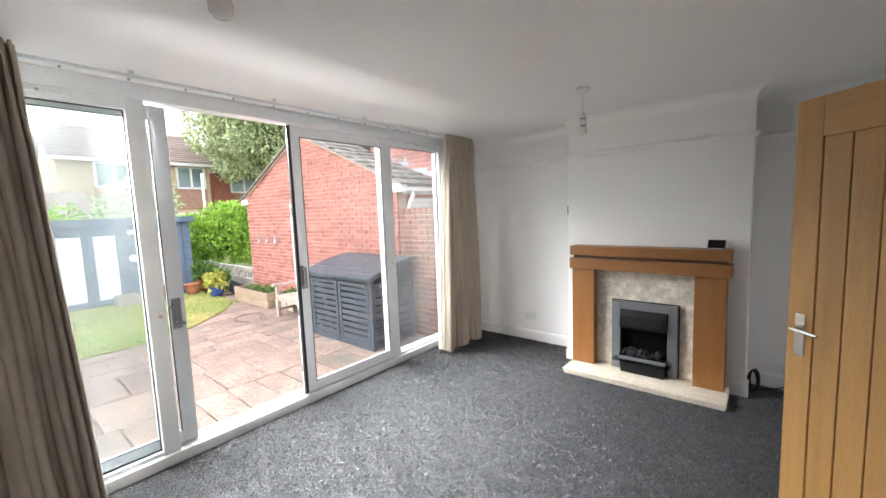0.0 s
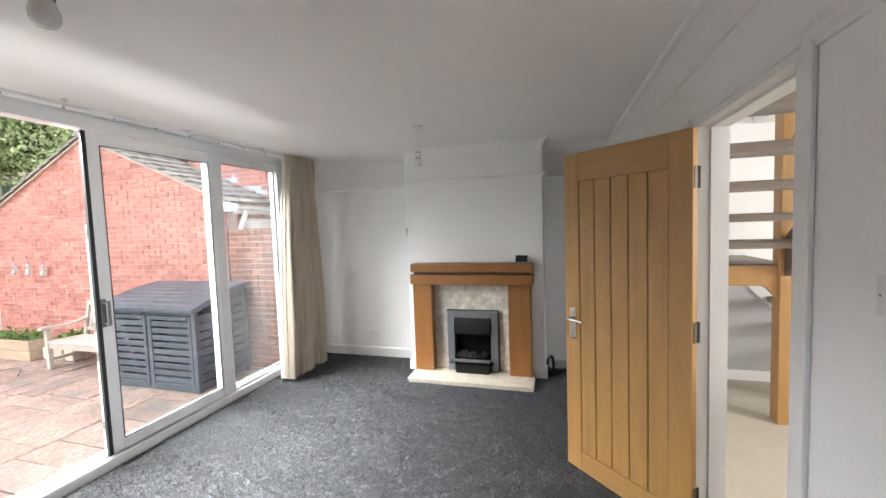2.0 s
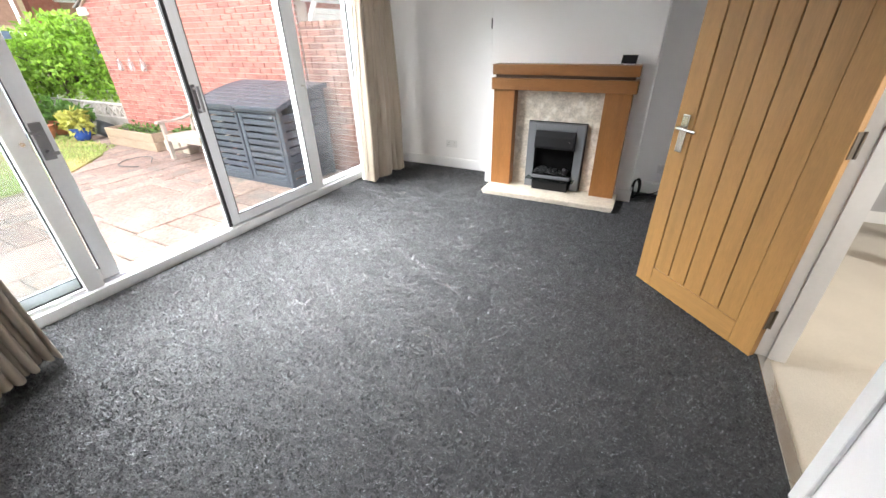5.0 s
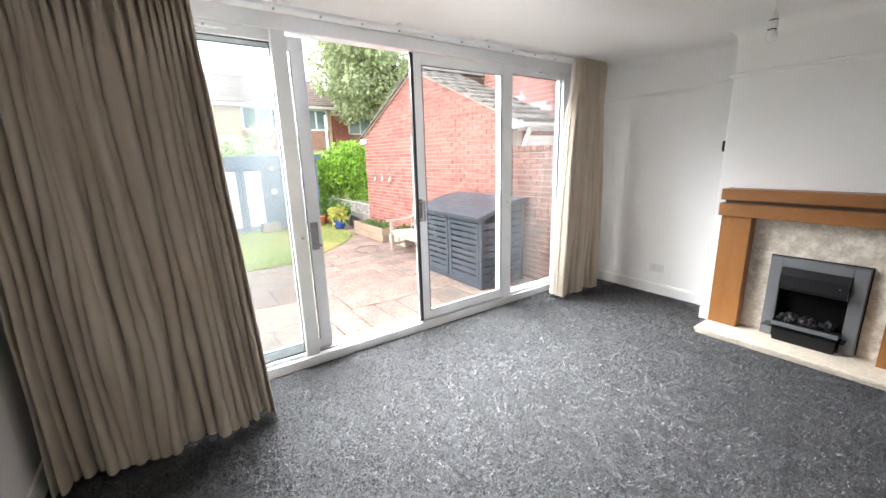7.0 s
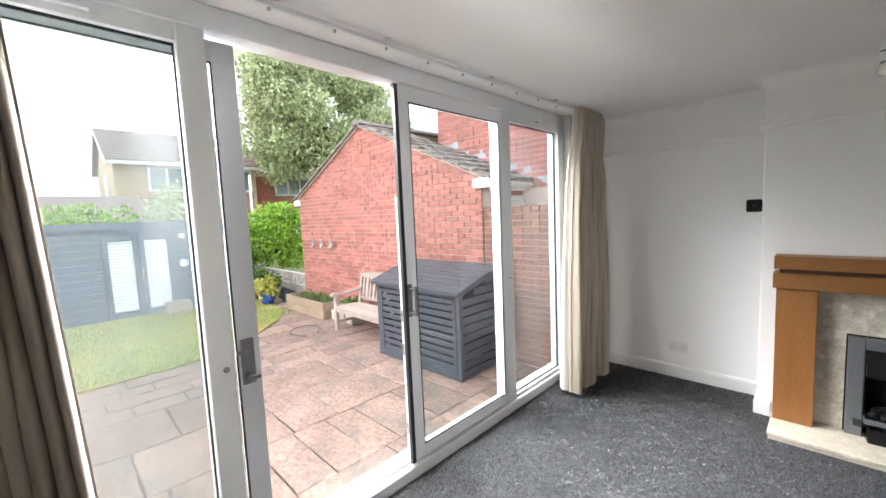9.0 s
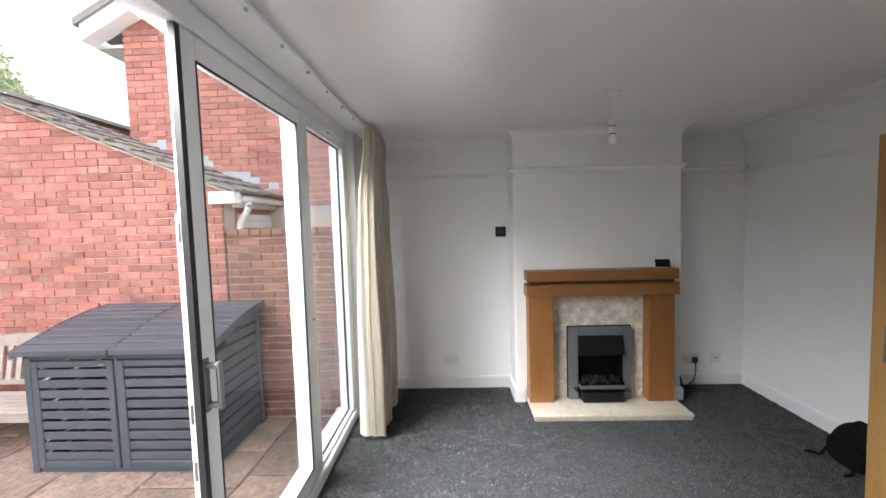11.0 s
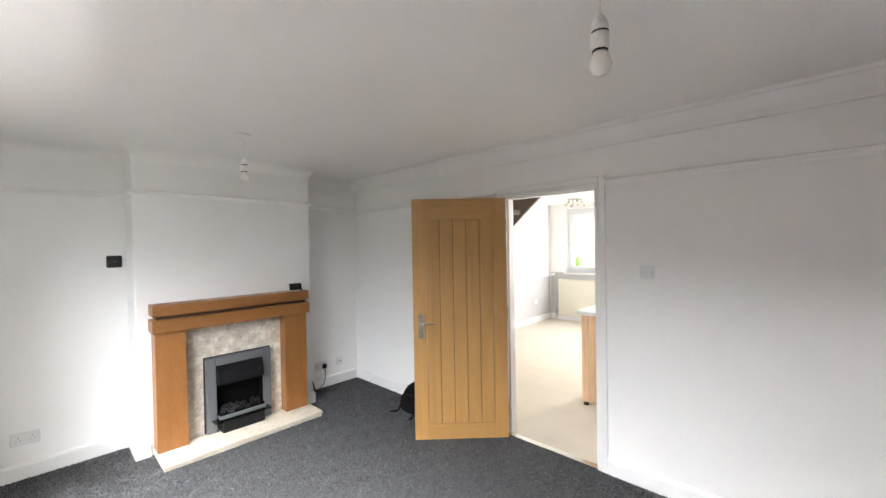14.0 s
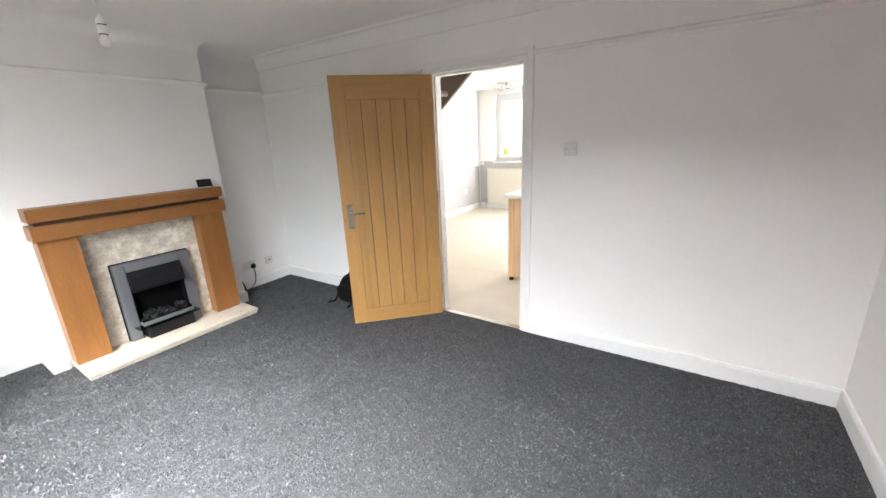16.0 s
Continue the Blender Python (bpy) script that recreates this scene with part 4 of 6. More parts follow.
def brick_mesh(name, w, h, material):
    """One brick face block, a little uneven, shared by all of its length."""
    key = (name, round(w, 3), round(h, 3))
    if key not in BRICKS:
        b = boxes((0, w, -0.012, 0.03, 0, h), bevel=0.004)
        bmesh.ops.recalc_face_normals(b, faces=b.faces[:])
        me = bpy.data.meshes.new("brick")
        b.to_mesh(me)
        b.free()
        me.materials.append(material)
        BRICKS[key] = me
    return BRICKS[key]


def under(outline, a, b, top):
    """The part of an outline that lies below the line from (a, top(a)) to (b, top(b))."""
    def over(p):
        t = (p[0] - a) / (b - a)
        return p[1] - (top(a) * (1 - t) + top(b) * t)
    out = []
    for p, q in zip(outline, outline[1:] + outline[:1]):
        dp, dq = over(p), over(q)
        if dp <= 0:
            out.append(p)
        if (dp < 0) != (dq < 0) and abs(dp - dq) > 1e-9:
            t = dp / (dp - dq)
            out.append((p[0] + (q[0] - p[0]) * t, p[1] + (q[1] - p[1]) * t))
    return out


def lay(x0, x1, z0, top, near, parent, y, material, far_material, undo, seed):
    """Courses of bricks from x0 to x1, cut to the line top(x); those where near(x) is true are single bricks, the rest one mesh."""
    rg = random.Random(seed)
    far = bmesh.new()
    row, z = 0, z0
    while True:
        spans = []
        x = x0 - (0.1125 if row % 2 else 0)
        while x < x1:
            a, b = max(x, x0), min(x + 0.2195, x1)
            if b - a > 0.04 and max(top(a), top(b)) > z + 0.02:
                if b - a > 0.2 and rg.random() < 0.1:
                    spans += [(a, a + 0.1025), (a + 0.1125, b)]
                else:
                    spans.append((a, b))
            x += 0.225
        for a, b in spans:
            out = rg.uniform(-0.002, 0.003)
            if min(top(a), top(b)) < z + 0.066:
                cut = under([(a, z), (b, z), (b, z + 0.065), (a, z + 0.065)], a, b, top)
                if len(cut) > 2:
                    prism(far, cut, y - 0.012 - out, y + 0.02, "y")
            elif near((a + b) / 2):
                ob = bpy.data.objects.new("brick", brick_mesh(material.name, b - a, 0.065, material))
                scene.collection.objects.link(ob)
                ob.parent = parent
                ob.matrix_basis = undo @ Matrix.Translation((a, y - out, z))
            else:
                box(far, a, b, y - 0.012 - out, y + 0.02, z, z + 0.065)
        z += 0.075
        row += 1
        if not spans and row > 3:
            break
    if len(far.faces):
        tagged(part("brickwork", far, far_material, parent, "red brick courses further along"), kind="stuff")
    else:
        far.free()


# ---- slatted store for bins ----
store = thing("bin_store", pose(-4.41, 4.09, GROUND), "anthracite slatted double-door bin store on the patio", "store")
SX0, SX1, SY0, SY1, SZ0 = -5.15, -3.67, 3.69, 4.49, GROUND


def lid(y):
    """Height of the curved lid over depth."""
    t = (y - (SY0 - 0.05)) / (SY1 - SY0 + 0.05)
    return 0.715 + 0.195 * math.sin(min(1, t) * math.pi * 0.46)


for x, y, h in ((SX0, SY0, 0.66), (SX1 - 0.06, SY0, 0.66), (SX0, SY1 - 0.06, 0.84), (SX1 - 0.06, SY1 - 0.06, 0.84)):
    part("corner_post", boxes((x, x + 0.06, y, y + 0.06, SZ0, h), bevel=0.006), M_STORE, store)
part("centre_post", boxes((-4.425, -4.395, SY0 + 0.012, SY0 + 0.06, SZ0 + 0.02, 0.66), bevel=0.004), M_STORE, store)
part("front_rail", boxes((SX0 + 0.06, SX1 - 0.06, SY0 + 0.005, SY0 + 0.05, 0.635, 0.675), bevel=0.004), M_STORE, store)
part("bottom_rail", boxes((SX0 + 0.06, SX1 - 0.06, SY0 + 0.012, SY0 + 0.05, SZ0, SZ0 + 0.035), bevel=0.003), M_STORE, store)
for x0, x1, hx in ((SX0 + 0.063, -4.428, -4.5), (-4.392, SX1 - 0.063, SX1 - 0.14)):
    z0, z1 = SZ0 + 0.04, 0.625
    d = part("door", boxes((x0, x0 + 0.05, SY0 - 0.002, SY0 + 0.03, z0, z1), (x1 - 0.05, x1, SY0 - 0.002, SY0 + 0.03, z0, z1),
                           (x0 + 0.05, x1 - 0.05, SY0 - 0.001, SY0 + 0.03, z0, z0 + 0.06), (x0 + 0.05, x1 - 0.05, SY0 - 0.001, SY0 + 0.03, z1 - 0.05, z1), bevel=0.005), M_STORE, store)
    n = 9
    for k in range(n):
        a = z0 + 0.062 + k * (z1 - z0 - 0.112) / n
        part("slat", boxes((x0 + 0.05, x1 - 0.05, SY0 + 0.006, SY0 + 0.022, a + 0.004, a + (z1 - z0 - 0.112) / n - 0.019), bevel=0.003), M_STORE, d)
    part("latch", boxes((hx - 0.03, hx + 0.03, SY0 - 0.016, SY0 - 0.002, 0.59, 0.602), bevel=0.003), M_STEEL, d)
for x in (SX0 + 0.012, SX1 - 0.030):
    n = 11
    for k in range(n):
        a = SZ0 + 0.02 + k * 0.1
        y0 = SY0 + 0.06
        if a + 0.09 > 0.64:
            y0 = SY0 + 0.06 + min(0.5, max(0, (a + 0.09 - 0.64) * 2.2))
        part("side_slat", boxes((x, x + 0.018, y0, SY1 - 0.06, a, a + 0.082), bevel=0.004), M_STORE, store)
part("back_panel", boxes((SX0 + 0.06, SX1 - 0.06, SY1 - 0.03, SY1 - 0.01, SZ0 + 0.02, 0.82)), M_STORE, store)
for x0, x1 in ((SX0 - 0.035, -4.416), (-4.404, SX1 + 0.03)):
    ys = [SY0 - 0.05 + k * (SY1 + 0.03 - SY0 + 0.05) / 9 for k in range(10)]
    lead_edge = part("lid", boxes((x0, x1, SY0 - 0.056, SY0 - 0.03, lid(SY0) - 0.05, lid(SY0) - 0.004), bevel=0.004), M_STORE, store, "curved slatted lid")
    for a, b in zip(ys, ys[1:]):
        lb = bmesh.new()
        prism(lb, [(a + 0.010, lid(a + 0.01) - 0.016), (a + 0.008, lid(a + 0.01)), (a + 0.012, lid(a + 0.01) + 0.006), (b - 0.012, lid(b - 0.01) + 0.006), (b - 0.008, lid(b - 0.01)), (b - 0.010, lid(b - 0.01) - 0.016)], x0 + 0.003, x1 - 0.003, "x")
        part("lid_slat", lb, M_STORE, lead_edge)
    for xe in (x0 - 0.012, x1 - 0.006):
        pts = [(y, lid(y) + 0.008) for y in ys] + [(y, lid(y) - 0.055) for y in reversed(ys)]
        part("lid_rib", prism(bmesh.new(), pts, xe, xe + 0.018, "x"), M_STORE, lead_edge)

# ---- garden bench ----
bench = thing("garden_bench", pose(-5.95, 4.2, GROUND), "weathered grey teak garden bench against the brick wall", "bench")
QX0, QX1 = -6.68, -5.22
for x in (QX0, QX1 - 0.06):
    part("front_leg", boxes((x, x + 0.06, 3.90, 3.96, GROUND, 0.30), bevel=0.005), M_WEATHERED, bench)
    part("back_leg", prism(bmesh.new(), [(4.36, GROUND), (4.42, GROUND), (4.44, 0.15), (4.52, 0.60), (4.46, 0.60), (4.38, 0.15)], x, x + 0.055, "x"), M_WEATHERED, bench)
    part("side_rail", boxes((x + 0.01, x + 0.045, 3.96, 4.37, 0.04, 0.10), bevel=0.004), M_WEATHERED, bench)
    part("stretcher", boxes((x + 0.01, x + 0.045, 3.96, 4.36, -0.17, -0.13), bevel=0.004), M_WEATHERED, bench)
    ab = bmesh.new()
    pts = [(3.84, 0.295), (3.85, 0.325), (3.92, 0.335), (4.08, 0.315), (4.25, 0.325), (4.43, 0.365), (4.43, 0.335), (4.25, 0.295), (4.08, 0.285), (3.95, 0.30), (3.88, 0.30)]
    prism(ab, pts, x - 0.008, x + 0.07, "x")
    part("armrest", ab, M_WEATHERED, bench)
for k in range(6):
    y = 3.90 + k * 0.082
    part("seat_slat", boxes((QX0, QX1, y, y + 0.07, 0.10 - 0.004 * k, 0.122 - 0.004 * k), bevel=0.004), M_WEATHERED, bench)
part("front_rail", boxes((QX0 + 0.06, QX1 - 0.06, 3.915, 3.945, 0.02, 0.10), bevel=0.003), M_WEATHERED, bench)
tb = bmesh.new()
n = 12
tops = []
for k in range(n + 1):
    t = k / n
    tops.append((QX0 + t * (QX1 - QX0), 0.60 + 0.05 * math.sin(t * math.pi)))
prism(tb, tops + [(QX1, 0.53), (QX0, 0.53)], 4.455, 4.49, "y")
part("top_rail", tb, M_WEATHERED, bench)
part("lower_back_rail", boxes((QX0 + 0.05, QX1 - 0.05, 4.395, 4.43, 0.16, 0.21), bevel=0.003), M_WEATHERED, bench)
for k in range(13):
    x = QX0 + 0.085 + k * 0.1
    part("back_slat", prism(bmesh.new(), [(4.402, 0.21), (4.42, 0.21), (4.48, 0.535), (4.462, 0.535)], x, x + 0.052, "x"), M_WEATHERED, bench)

# ---- planting ----
M_LEAF = surf("laurel_leaf", (0.28, 0.46, 0.06), 0.42, 0.15, 4, 30, 0.0, island=0.5)
M_LEAF_T = surf("silvery_tree_leaf", (0.50, 0.56, 0.34), 0.6, 0.15, 0.5, 10, 0.0, island=0.5)
M_LEAF_S = surf("bed_leaf", (0.10, 0.20, 0.04), 0.5, 0.15, 4, 30, 0.0, island=0.4)


def translucent(m, amount):
    """Leaves let some of the light through."""
    n, l = m.node_tree.nodes, m.node_tree.links
    b = n["Principled BSDF"]
    tr = n.new("ShaderNodeBsdfTranslucent")
    l.new(b.inputs["Base Color"].links[0].from_socket, tr.inputs["Color"])
    mix = n.new("ShaderNodeMixShader")
    mix.inputs[0].default_value = amount
    l.new(b.outputs[0], mix.inputs[1])
    l.new(tr.outputs[0], mix.inputs[2])
    l.new(mix.outputs[0], n["Material Output"].inputs["Surface"])


for leaf_material in (M_LEAF, M_LEAF_T, M_LEAF_S):
    translucent(leaf_material, 0.45)
M_BARK = surf("tree_bark", (0.13, 0.10, 0.075), 0.9, 0.3, 8, 60, 0.3)


def leaves(name, clumps, count, size, material, parent, seed, label=""):
    """A crown of small folded leaves gathered in clumps (x, y, z, radius)."""
    r = np.random.default_rng(seed)
    c = np.array(clumps)
    weight = c[:, 3] ** 2 / (c[:, 3] ** 2).sum()
    pick = r.choice(len(c), count, p=weight)
    d = r.normal(size=(count, 3))
    d /= np.linalg.norm(d, axis=1)[:, None]
    rad = c[pick, 3] * (0.55 + 0.5 * r.random(count) ** 0.6)
    p = c[pick, :3] + d * rad[:, None]
    u = d * 0.5 + r.normal(size=(count, 3)) * 0.6 + (0, 0, -0.25)
    u /= np.linalg.norm(u, axis=1)[:, None]
    v = np.cross(u, d + r.normal(size=(count, 3)) * 0.5)
    v /= np.linalg.norm(v, axis=1)[:, None] + 1e-9
    w = np.cross(u, v)
    s = (size * (0.6 + 0.8 * r.random(count)))[:, None]
    q = np.stack([p, p + u * s * 0.5 + v * s * 0.28 + w * s * 0.08, p + u * s, p + u * s * 0.5 - v * s * 0.28 + w * s * 0.08], 1).reshape(-1, 3)
    undo_m = UNDO.get(parent.name)
    if undo_m is not None:
        q = q + np.array(undo_m.translation)
    i = np.arange(count) * 4
    me = bpy.data.meshes.new(name)
    me.from_pydata(q.tolist(), [], np.stack([i, i + 1, i + 2, i + 3], 1).tolist())
    me.materials.append(material)
    ob = new(name, me)
    ob.parent = parent
    if label:
        ob["label"] = label
    return ob


def plant(name, base, clumps, count, size, leaf, label, category, seed, trunk=0.05, limbs=True):
    t = thing(name, pose(*base), label, category)
    rg = random.Random(seed)
    tbm = bmesh.new()
    top = max(c[2] for c in clumps)
    knee = Vector((base[0] + rg.uniform(-0.1, 0.1), base[1], base[2] + (top - base[2]) * 0.45))
    tube(tbm, Vector(base) - Vector((0, 0, 0.05)), knee, trunk, trunk * 0.7, 10)
    if limbs:
        for c in clumps[::max(1, len(clumps) // 14)]:
            mid = (knee + Vector(c[:3])) / 2 + Vector((rg.uniform(-0.2, 0.2), rg.uniform(-0.2, 0.2), 0.1)) * trunk * 8
            tube(tbm, knee - Vector((0, 0, trunk)), mid, trunk * 0.55, trunk * 0.35, 8)
            tube(tbm, mid, c[:3], trunk * 0.35, trunk * 0.12, 8)
    part("trunk", tbm, M_BARK, t, "", True)
    leaves("crown", clumps, count, size, leaf, t, seed)
    return t


rg = random.Random(21)
cl = []
for k in range(26):
    a, e = rg.uniform(0, 6.28), rg.uniform(-0.5, 1.0)
    cl.append((-13.1 + 0.75 * math.cos(a) * math.cos(e), 5.35 + 0.85 * math.sin(a) * math.cos(e), 0.95 + 0.95 * math.sin(e), rg.uniform(0.28, 0.5)))
plant("laurel_bush", (-13.1, 5.35, GROUND - 0.03), cl, 6500, 0.13, M_LEAF, "dense bright green laurel bush behind the low wall", "bush", 21)
cl = [(-15.0 + rg.uniform(-0.5, 0.5), 0.6 + k * 0.22, 1.5 + rg.uniform(-0.1, 0.4), rg.uniform(0.3, 0.5)) for k in range(9)] + [(-15.0, 0.6 + k * 0.3, 0.7, 0.6) for k in range(7)]
plant("hedge_bush", (-15.0, 1.6, GROUND - 0.03), cl, 4200, 0.13, M_LEAF, "bright green hedge behind the summerhouse", "bush", 22)
cl = [(-16.5 + rg.uniform(-0.6, 0.6), 4.2 + rg.uniform(-0.9, 0.9), 1.9 + rg.uniform(-0.6, 0.7), rg.uniform(0.3, 0.55)) for k in range(11)]
plant("small_tree", (-16.5, 4.2, GROUND - 0.03), cl, 3600, 0.14, M_LEAF_T, "loose grey-green shrub behind the summerhouse", "bush", 23)
cl = []
for k in range(140):
    a, e = rg.uniform(0, 6.28), rg.uniform(-0.75, 1.35)
    rr = rg.uniform(0.55, 1.0)
    cl.append((-22 + 3.8 * rr * math.cos(a) * math.cos(e), 12.7 + 5.3 * rr * math.sin(a) * math.cos(e), 7.0 + 4.3 * rr * math.sin(e), rg.uniform(0.55, 1.1)))
plant("willow_tree", (-22, 12.7, GROUND - 0.03), cl, 62000, 0.22, M_LEAF_T, "large silvery-green broadleaf tree beyond the garden", "tree", 24, 0.32)

# raised bed
M_OLDBOARD = surf("old_brown_board", (0.30, 0.225, 0.16), 0.85, 0.25, 3, 40, 0.15, grain=(1, 4, 4), rand=0.1)
bed = thing("raised_planter", pose(-8.2, 4.3, GROUND), "weathered timber raised bed with young plants", "planter")
P0, P1, R0, R1 = -8.95, -7.4, 4.08, 4.54
for k in range(2):
    z = GROUND + k * 0.155
    part("board", boxes((P0, P1, R0, R0 + 0.035, z, z + 0.15), bevel=0.004), M_OLDBOARD, bed)
    part("board", boxes((P1 - 0.035, P1, R0 + 0.036, R1, z, z + 0.15), bevel=0.004), M_OLDBOARD, bed)
    part("board", boxes((P0, P0 + 0.035, R0 + 0.036, R1, z, z + 0.15), bevel=0.004), M_OLDBOARD, bed)
part("soil", boxes((P0 + 0.036, P1 - 0.036, R0 + 0.036, R1, GROUND, GROUND + 0.25)), M_GROUT, bed)
leaves("leaves", [(P0 + 0.3 + 0.22 * k, 4.3, 0.0 + 0.03 * (k % 3), 0.08) for k in range(6)], 260, 0.07, M_LEAF_S, bed, 31, "green seedlings")
M_BLOCK = surf("rough_stone_block", (0.42, 0.37, 0.30), 0.9, 0.2, 6, 60, 0.3, rand=0.15)
for k in range(3):
    ob = part("stone_block", boxes((-7.34 + 0.24 * k, -7.13 + 0.24 * k, 4.2, 4.4, GROUND, GROUND + 0.19), bevel=0.025, seg=2), M_BLOCK)
    tagged(ob, "rough buff stone edging block on the patio", "stone", "edging blocks")
bp = thing("patio_plant", pose(-7.05, 4.44, GROUND), "small leafy plant beside the stone blocks", "plant")
part("pot", lathe(bmesh.new(), [(0.08, GROUND), (0.10, GROUND + 0.14), (0.085, GROUND + 0.14)], 16, Matrix.Translation((-7.05, 4.47, 0))), surf("terracotta", (0.42, 0.15, 0.075), 0.8, 0.15, 8, 60, 0.1), bp, "terracotta pot", True)
leaves("leaves", [(-7.05, 4.46, 0.0, 0.12)], 140, 0.08, M_LEAF_S, bp, 33)

# pierced block wall
M_SCREEN = surf("pale_screen_block", (0.50, 0.46, 0.42), 0.9, 0.15, 5, 60, 0.2, rand=0.08)
scr = thing("block_wall", pose(-11.5, 4.9, GROUND), "low garden wall topped with pierced screen blocks", "wall", kind="structure")
part("lower_wall", boxes((-14.3, -9.1, 4.83, 4.95, GROUND - 0.05, 0.0)), surf("rendered_wall", (0.36, 0.33, 0.30), 0.9, 0.2, 3, 50, 0.2), scr)
for k in range(17):
    x = -14.28 + k * 0.305
    b = bmesh.new()
    for r in ((x, x + 0.29, 0.0, 0.03), (x, x + 0.29, 0.26, 0.29), (x, x + 0.03, 0.03, 0.26), (x + 0.26, x + 0.29, 0.03, 0.26)):
        box(b, r[0], r[1], 4.85, 4.93, r[2] + 0.002, r[3])
    for s in (45, -45):
        box(b, -0.17, 0.17, 4.86, 4.92, -0.014, 0.014, 0, Matrix.Translation((x + 0.145, 0, 0.145)) @ Matrix.Rotation(radians(s), 4, "Y"))
    part("screen_block", b, M_SCREEN, scr)

# pots by the lawn
M_BLUE = surf("blue_glaze", (0.03, 0.09, 0.42), 0.15, 0.2, 6, 40, 0.01, coat=0.5)
M_TERRA = surf("terracotta_clay", (0.42, 0.16, 0.08), 0.8, 0.15, 8, 60, 0.1)
M_DARKPOT = surf("dark_plastic_pot", (0.05, 0.055, 0.06), 0.5, 0.15, 8, 60, 0.03)
M_GRASSY = surf("golden_grass_leaf", (0.38, 0.38, 0.08), 0.6, 0.15, 4, 30, 0.0, island=0.3)


def pot(name, x, y, r, h, material, label, leaf=None, seed=1, tilt=0.0):
    t = thing(name, Matrix.Translation((x, y, GROUND + 0.02)) @ Matrix.Rotation(tilt, 4, "X"), label, "pot", flat=False)
    part("bowl", lathe(bmesh.new(), [(r * 0.68, 0), (r * 0.9, h * 0.5), (r, h * 0.92), (r * 1.06, h * 0.93), (r * 1.06, h), (r * 0.93, h), (r * 0.9, h * 0.85), (0.001, h * 0.84)], 20), material, t, "", True)
    if leaf:
        leaves("leaves", [(0, 0, h + r * 0.9, r * 1.0), (0, 0, h + r * 0.3, r * 0.7)], 260, r * 0.9, leaf, t, seed)
    return t


pot("blue_pot", -9.75, 4.0, 0.17, 0.24, M_BLUE, "blue glazed pot with golden grassy foliage", M_GRASSY, 41)
pot("dark_pot", -9.75, 4.36, 0.19, 0.26, M_DARKPOT, "dark plastic pot leaning on its side", None, 1, radians(-35))
pot("dark_pot", -10.25, 4.3, 0.15, 0.3, M_DARKPOT, "dark plastic pot holding green foliage", M_LEAF_S, 42)
pot("terracotta_pot", -10.6, 3.75, 0.16, 0.26, M_TERRA, "terracotta pot beside the lawn", None)
pot("terracotta_pot", -10.9, 4.15, 0.2, 0.3, M_TERRA, "terracotta pot with a small plant", M_LEAF_S, 43)
pot("orange_pot", -10.45, 3.02, 0.17, 0.36, M_TERRA, "tall orange clay pot beside the summerhouse door", None)

b = bmesh.new()
sweep(b, bend([(-6.75, 3.62, GROUND + 0.012), (-6.95, 3.75, GROUND + 0.05), (-7.2, 3.72, GROUND + 0.03), (-7.3, 3.5, GROUND + 0.012), (-7.05, 3.3, GROUND + 0.012), (-6.7, 3.4, GROUND + 0.012)], 6), 0.007, 8)
tagged(part("garden_hose", b, M_DARKPOT, None, "", True), "thin dark garden hose looped on the patio slabs", "hose")

# ornaments on the garage wall
M_IRON = surf("weathered_iron", (0.07, 0.06, 0.055), 0.6, 0.1, 8, 60, 0.05)
M_CLEAR = glass("ornament_glass", (0.8, 0.78, 0.75), 0.05, 0.5)
for x in (-8.42, -8.06, -7.70):
    t = thing("hanging_lantern", pose(x, GY - 0.012, 0.95), "small glass lantern hung from a black wall hook", "lantern", "wall lanterns")
    b = bmesh.new()
    sweep(b, bend([(x - 0.16, GY - 0.014, 1.27), (x - 0.1, GY - 0.04, 1.30), (x - 0.03, GY - 0.07, 1.29), (x, GY - 0.08, 1.26), (x, GY - 0.08, 1.2)], 5), 0.0045, 8)
    part("hook", b, M_IRON, t, "", True)
    part("glass_body", lathe(bmesh.new(), [(0.025, 0.98), (0.045, 1.0), (0.045, 1.12), (0.025, 1.16), (0.008, 1.2)], 14, Matrix.Translation((x, GY - 0.08, 0))), M_CLEAR, t, "", True)

# ---- summerhouse ----
M_SHED = surf("slate_blue_paint", (0.095, 0.14, 0.205), 0.6, 0.12, 4, 60, 0.06, rand=0.06)
M_BLIND = surf("white_pleated_blind", (0.78, 0.79, 0.80), 0.7, 0.04, 3, 40, 0.02)
M_FELT = surf("roofing_felt", (0.07, 0.075, 0.085), 0.9, 0.2, 5, 60, 0.2)
sh = thing("summerhouse", pose(-12.2, 1.2, GROUND), "slate-blue boarded garden room with white blinds", "summerhouse")
HX, HY0, HY1, HZ = -10.92, -2.2, 3.92, 1.58
part("body", boxes((-13.6, HX - 0.02, HY0 + 0.02, HY1 - 0.02, GROUND, HZ)), M_SHED, sh)
for k in range(13):
    z = GROUND + 0.02 + k * 0.142
    for y0, y1 in ((HY0, 1.38), (2.56, 3.05), (3.75, HY1)):
        part("board", prism(bmesh.new(), [(HX - 0.02, z), (HX + 0.006, z), (HX - 0.004, z + 0.135), (HX - 0.02, z + 0.14)], y0, y1, "y"), M_SHED, sh)
part("roof", boxes((-13.8, HX + 0.1, HY0 - 0.1, HY1 + 0.08, HZ, HZ + 0.07), bevel=0.01), M_FELT, sh)
part("roof_edge", boxes((HX + 0.1, HX + 0.12, HY0 - 0.1, HY1 + 0.08, HZ - 0.05, HZ + 0.08)), M_SHED, sh)
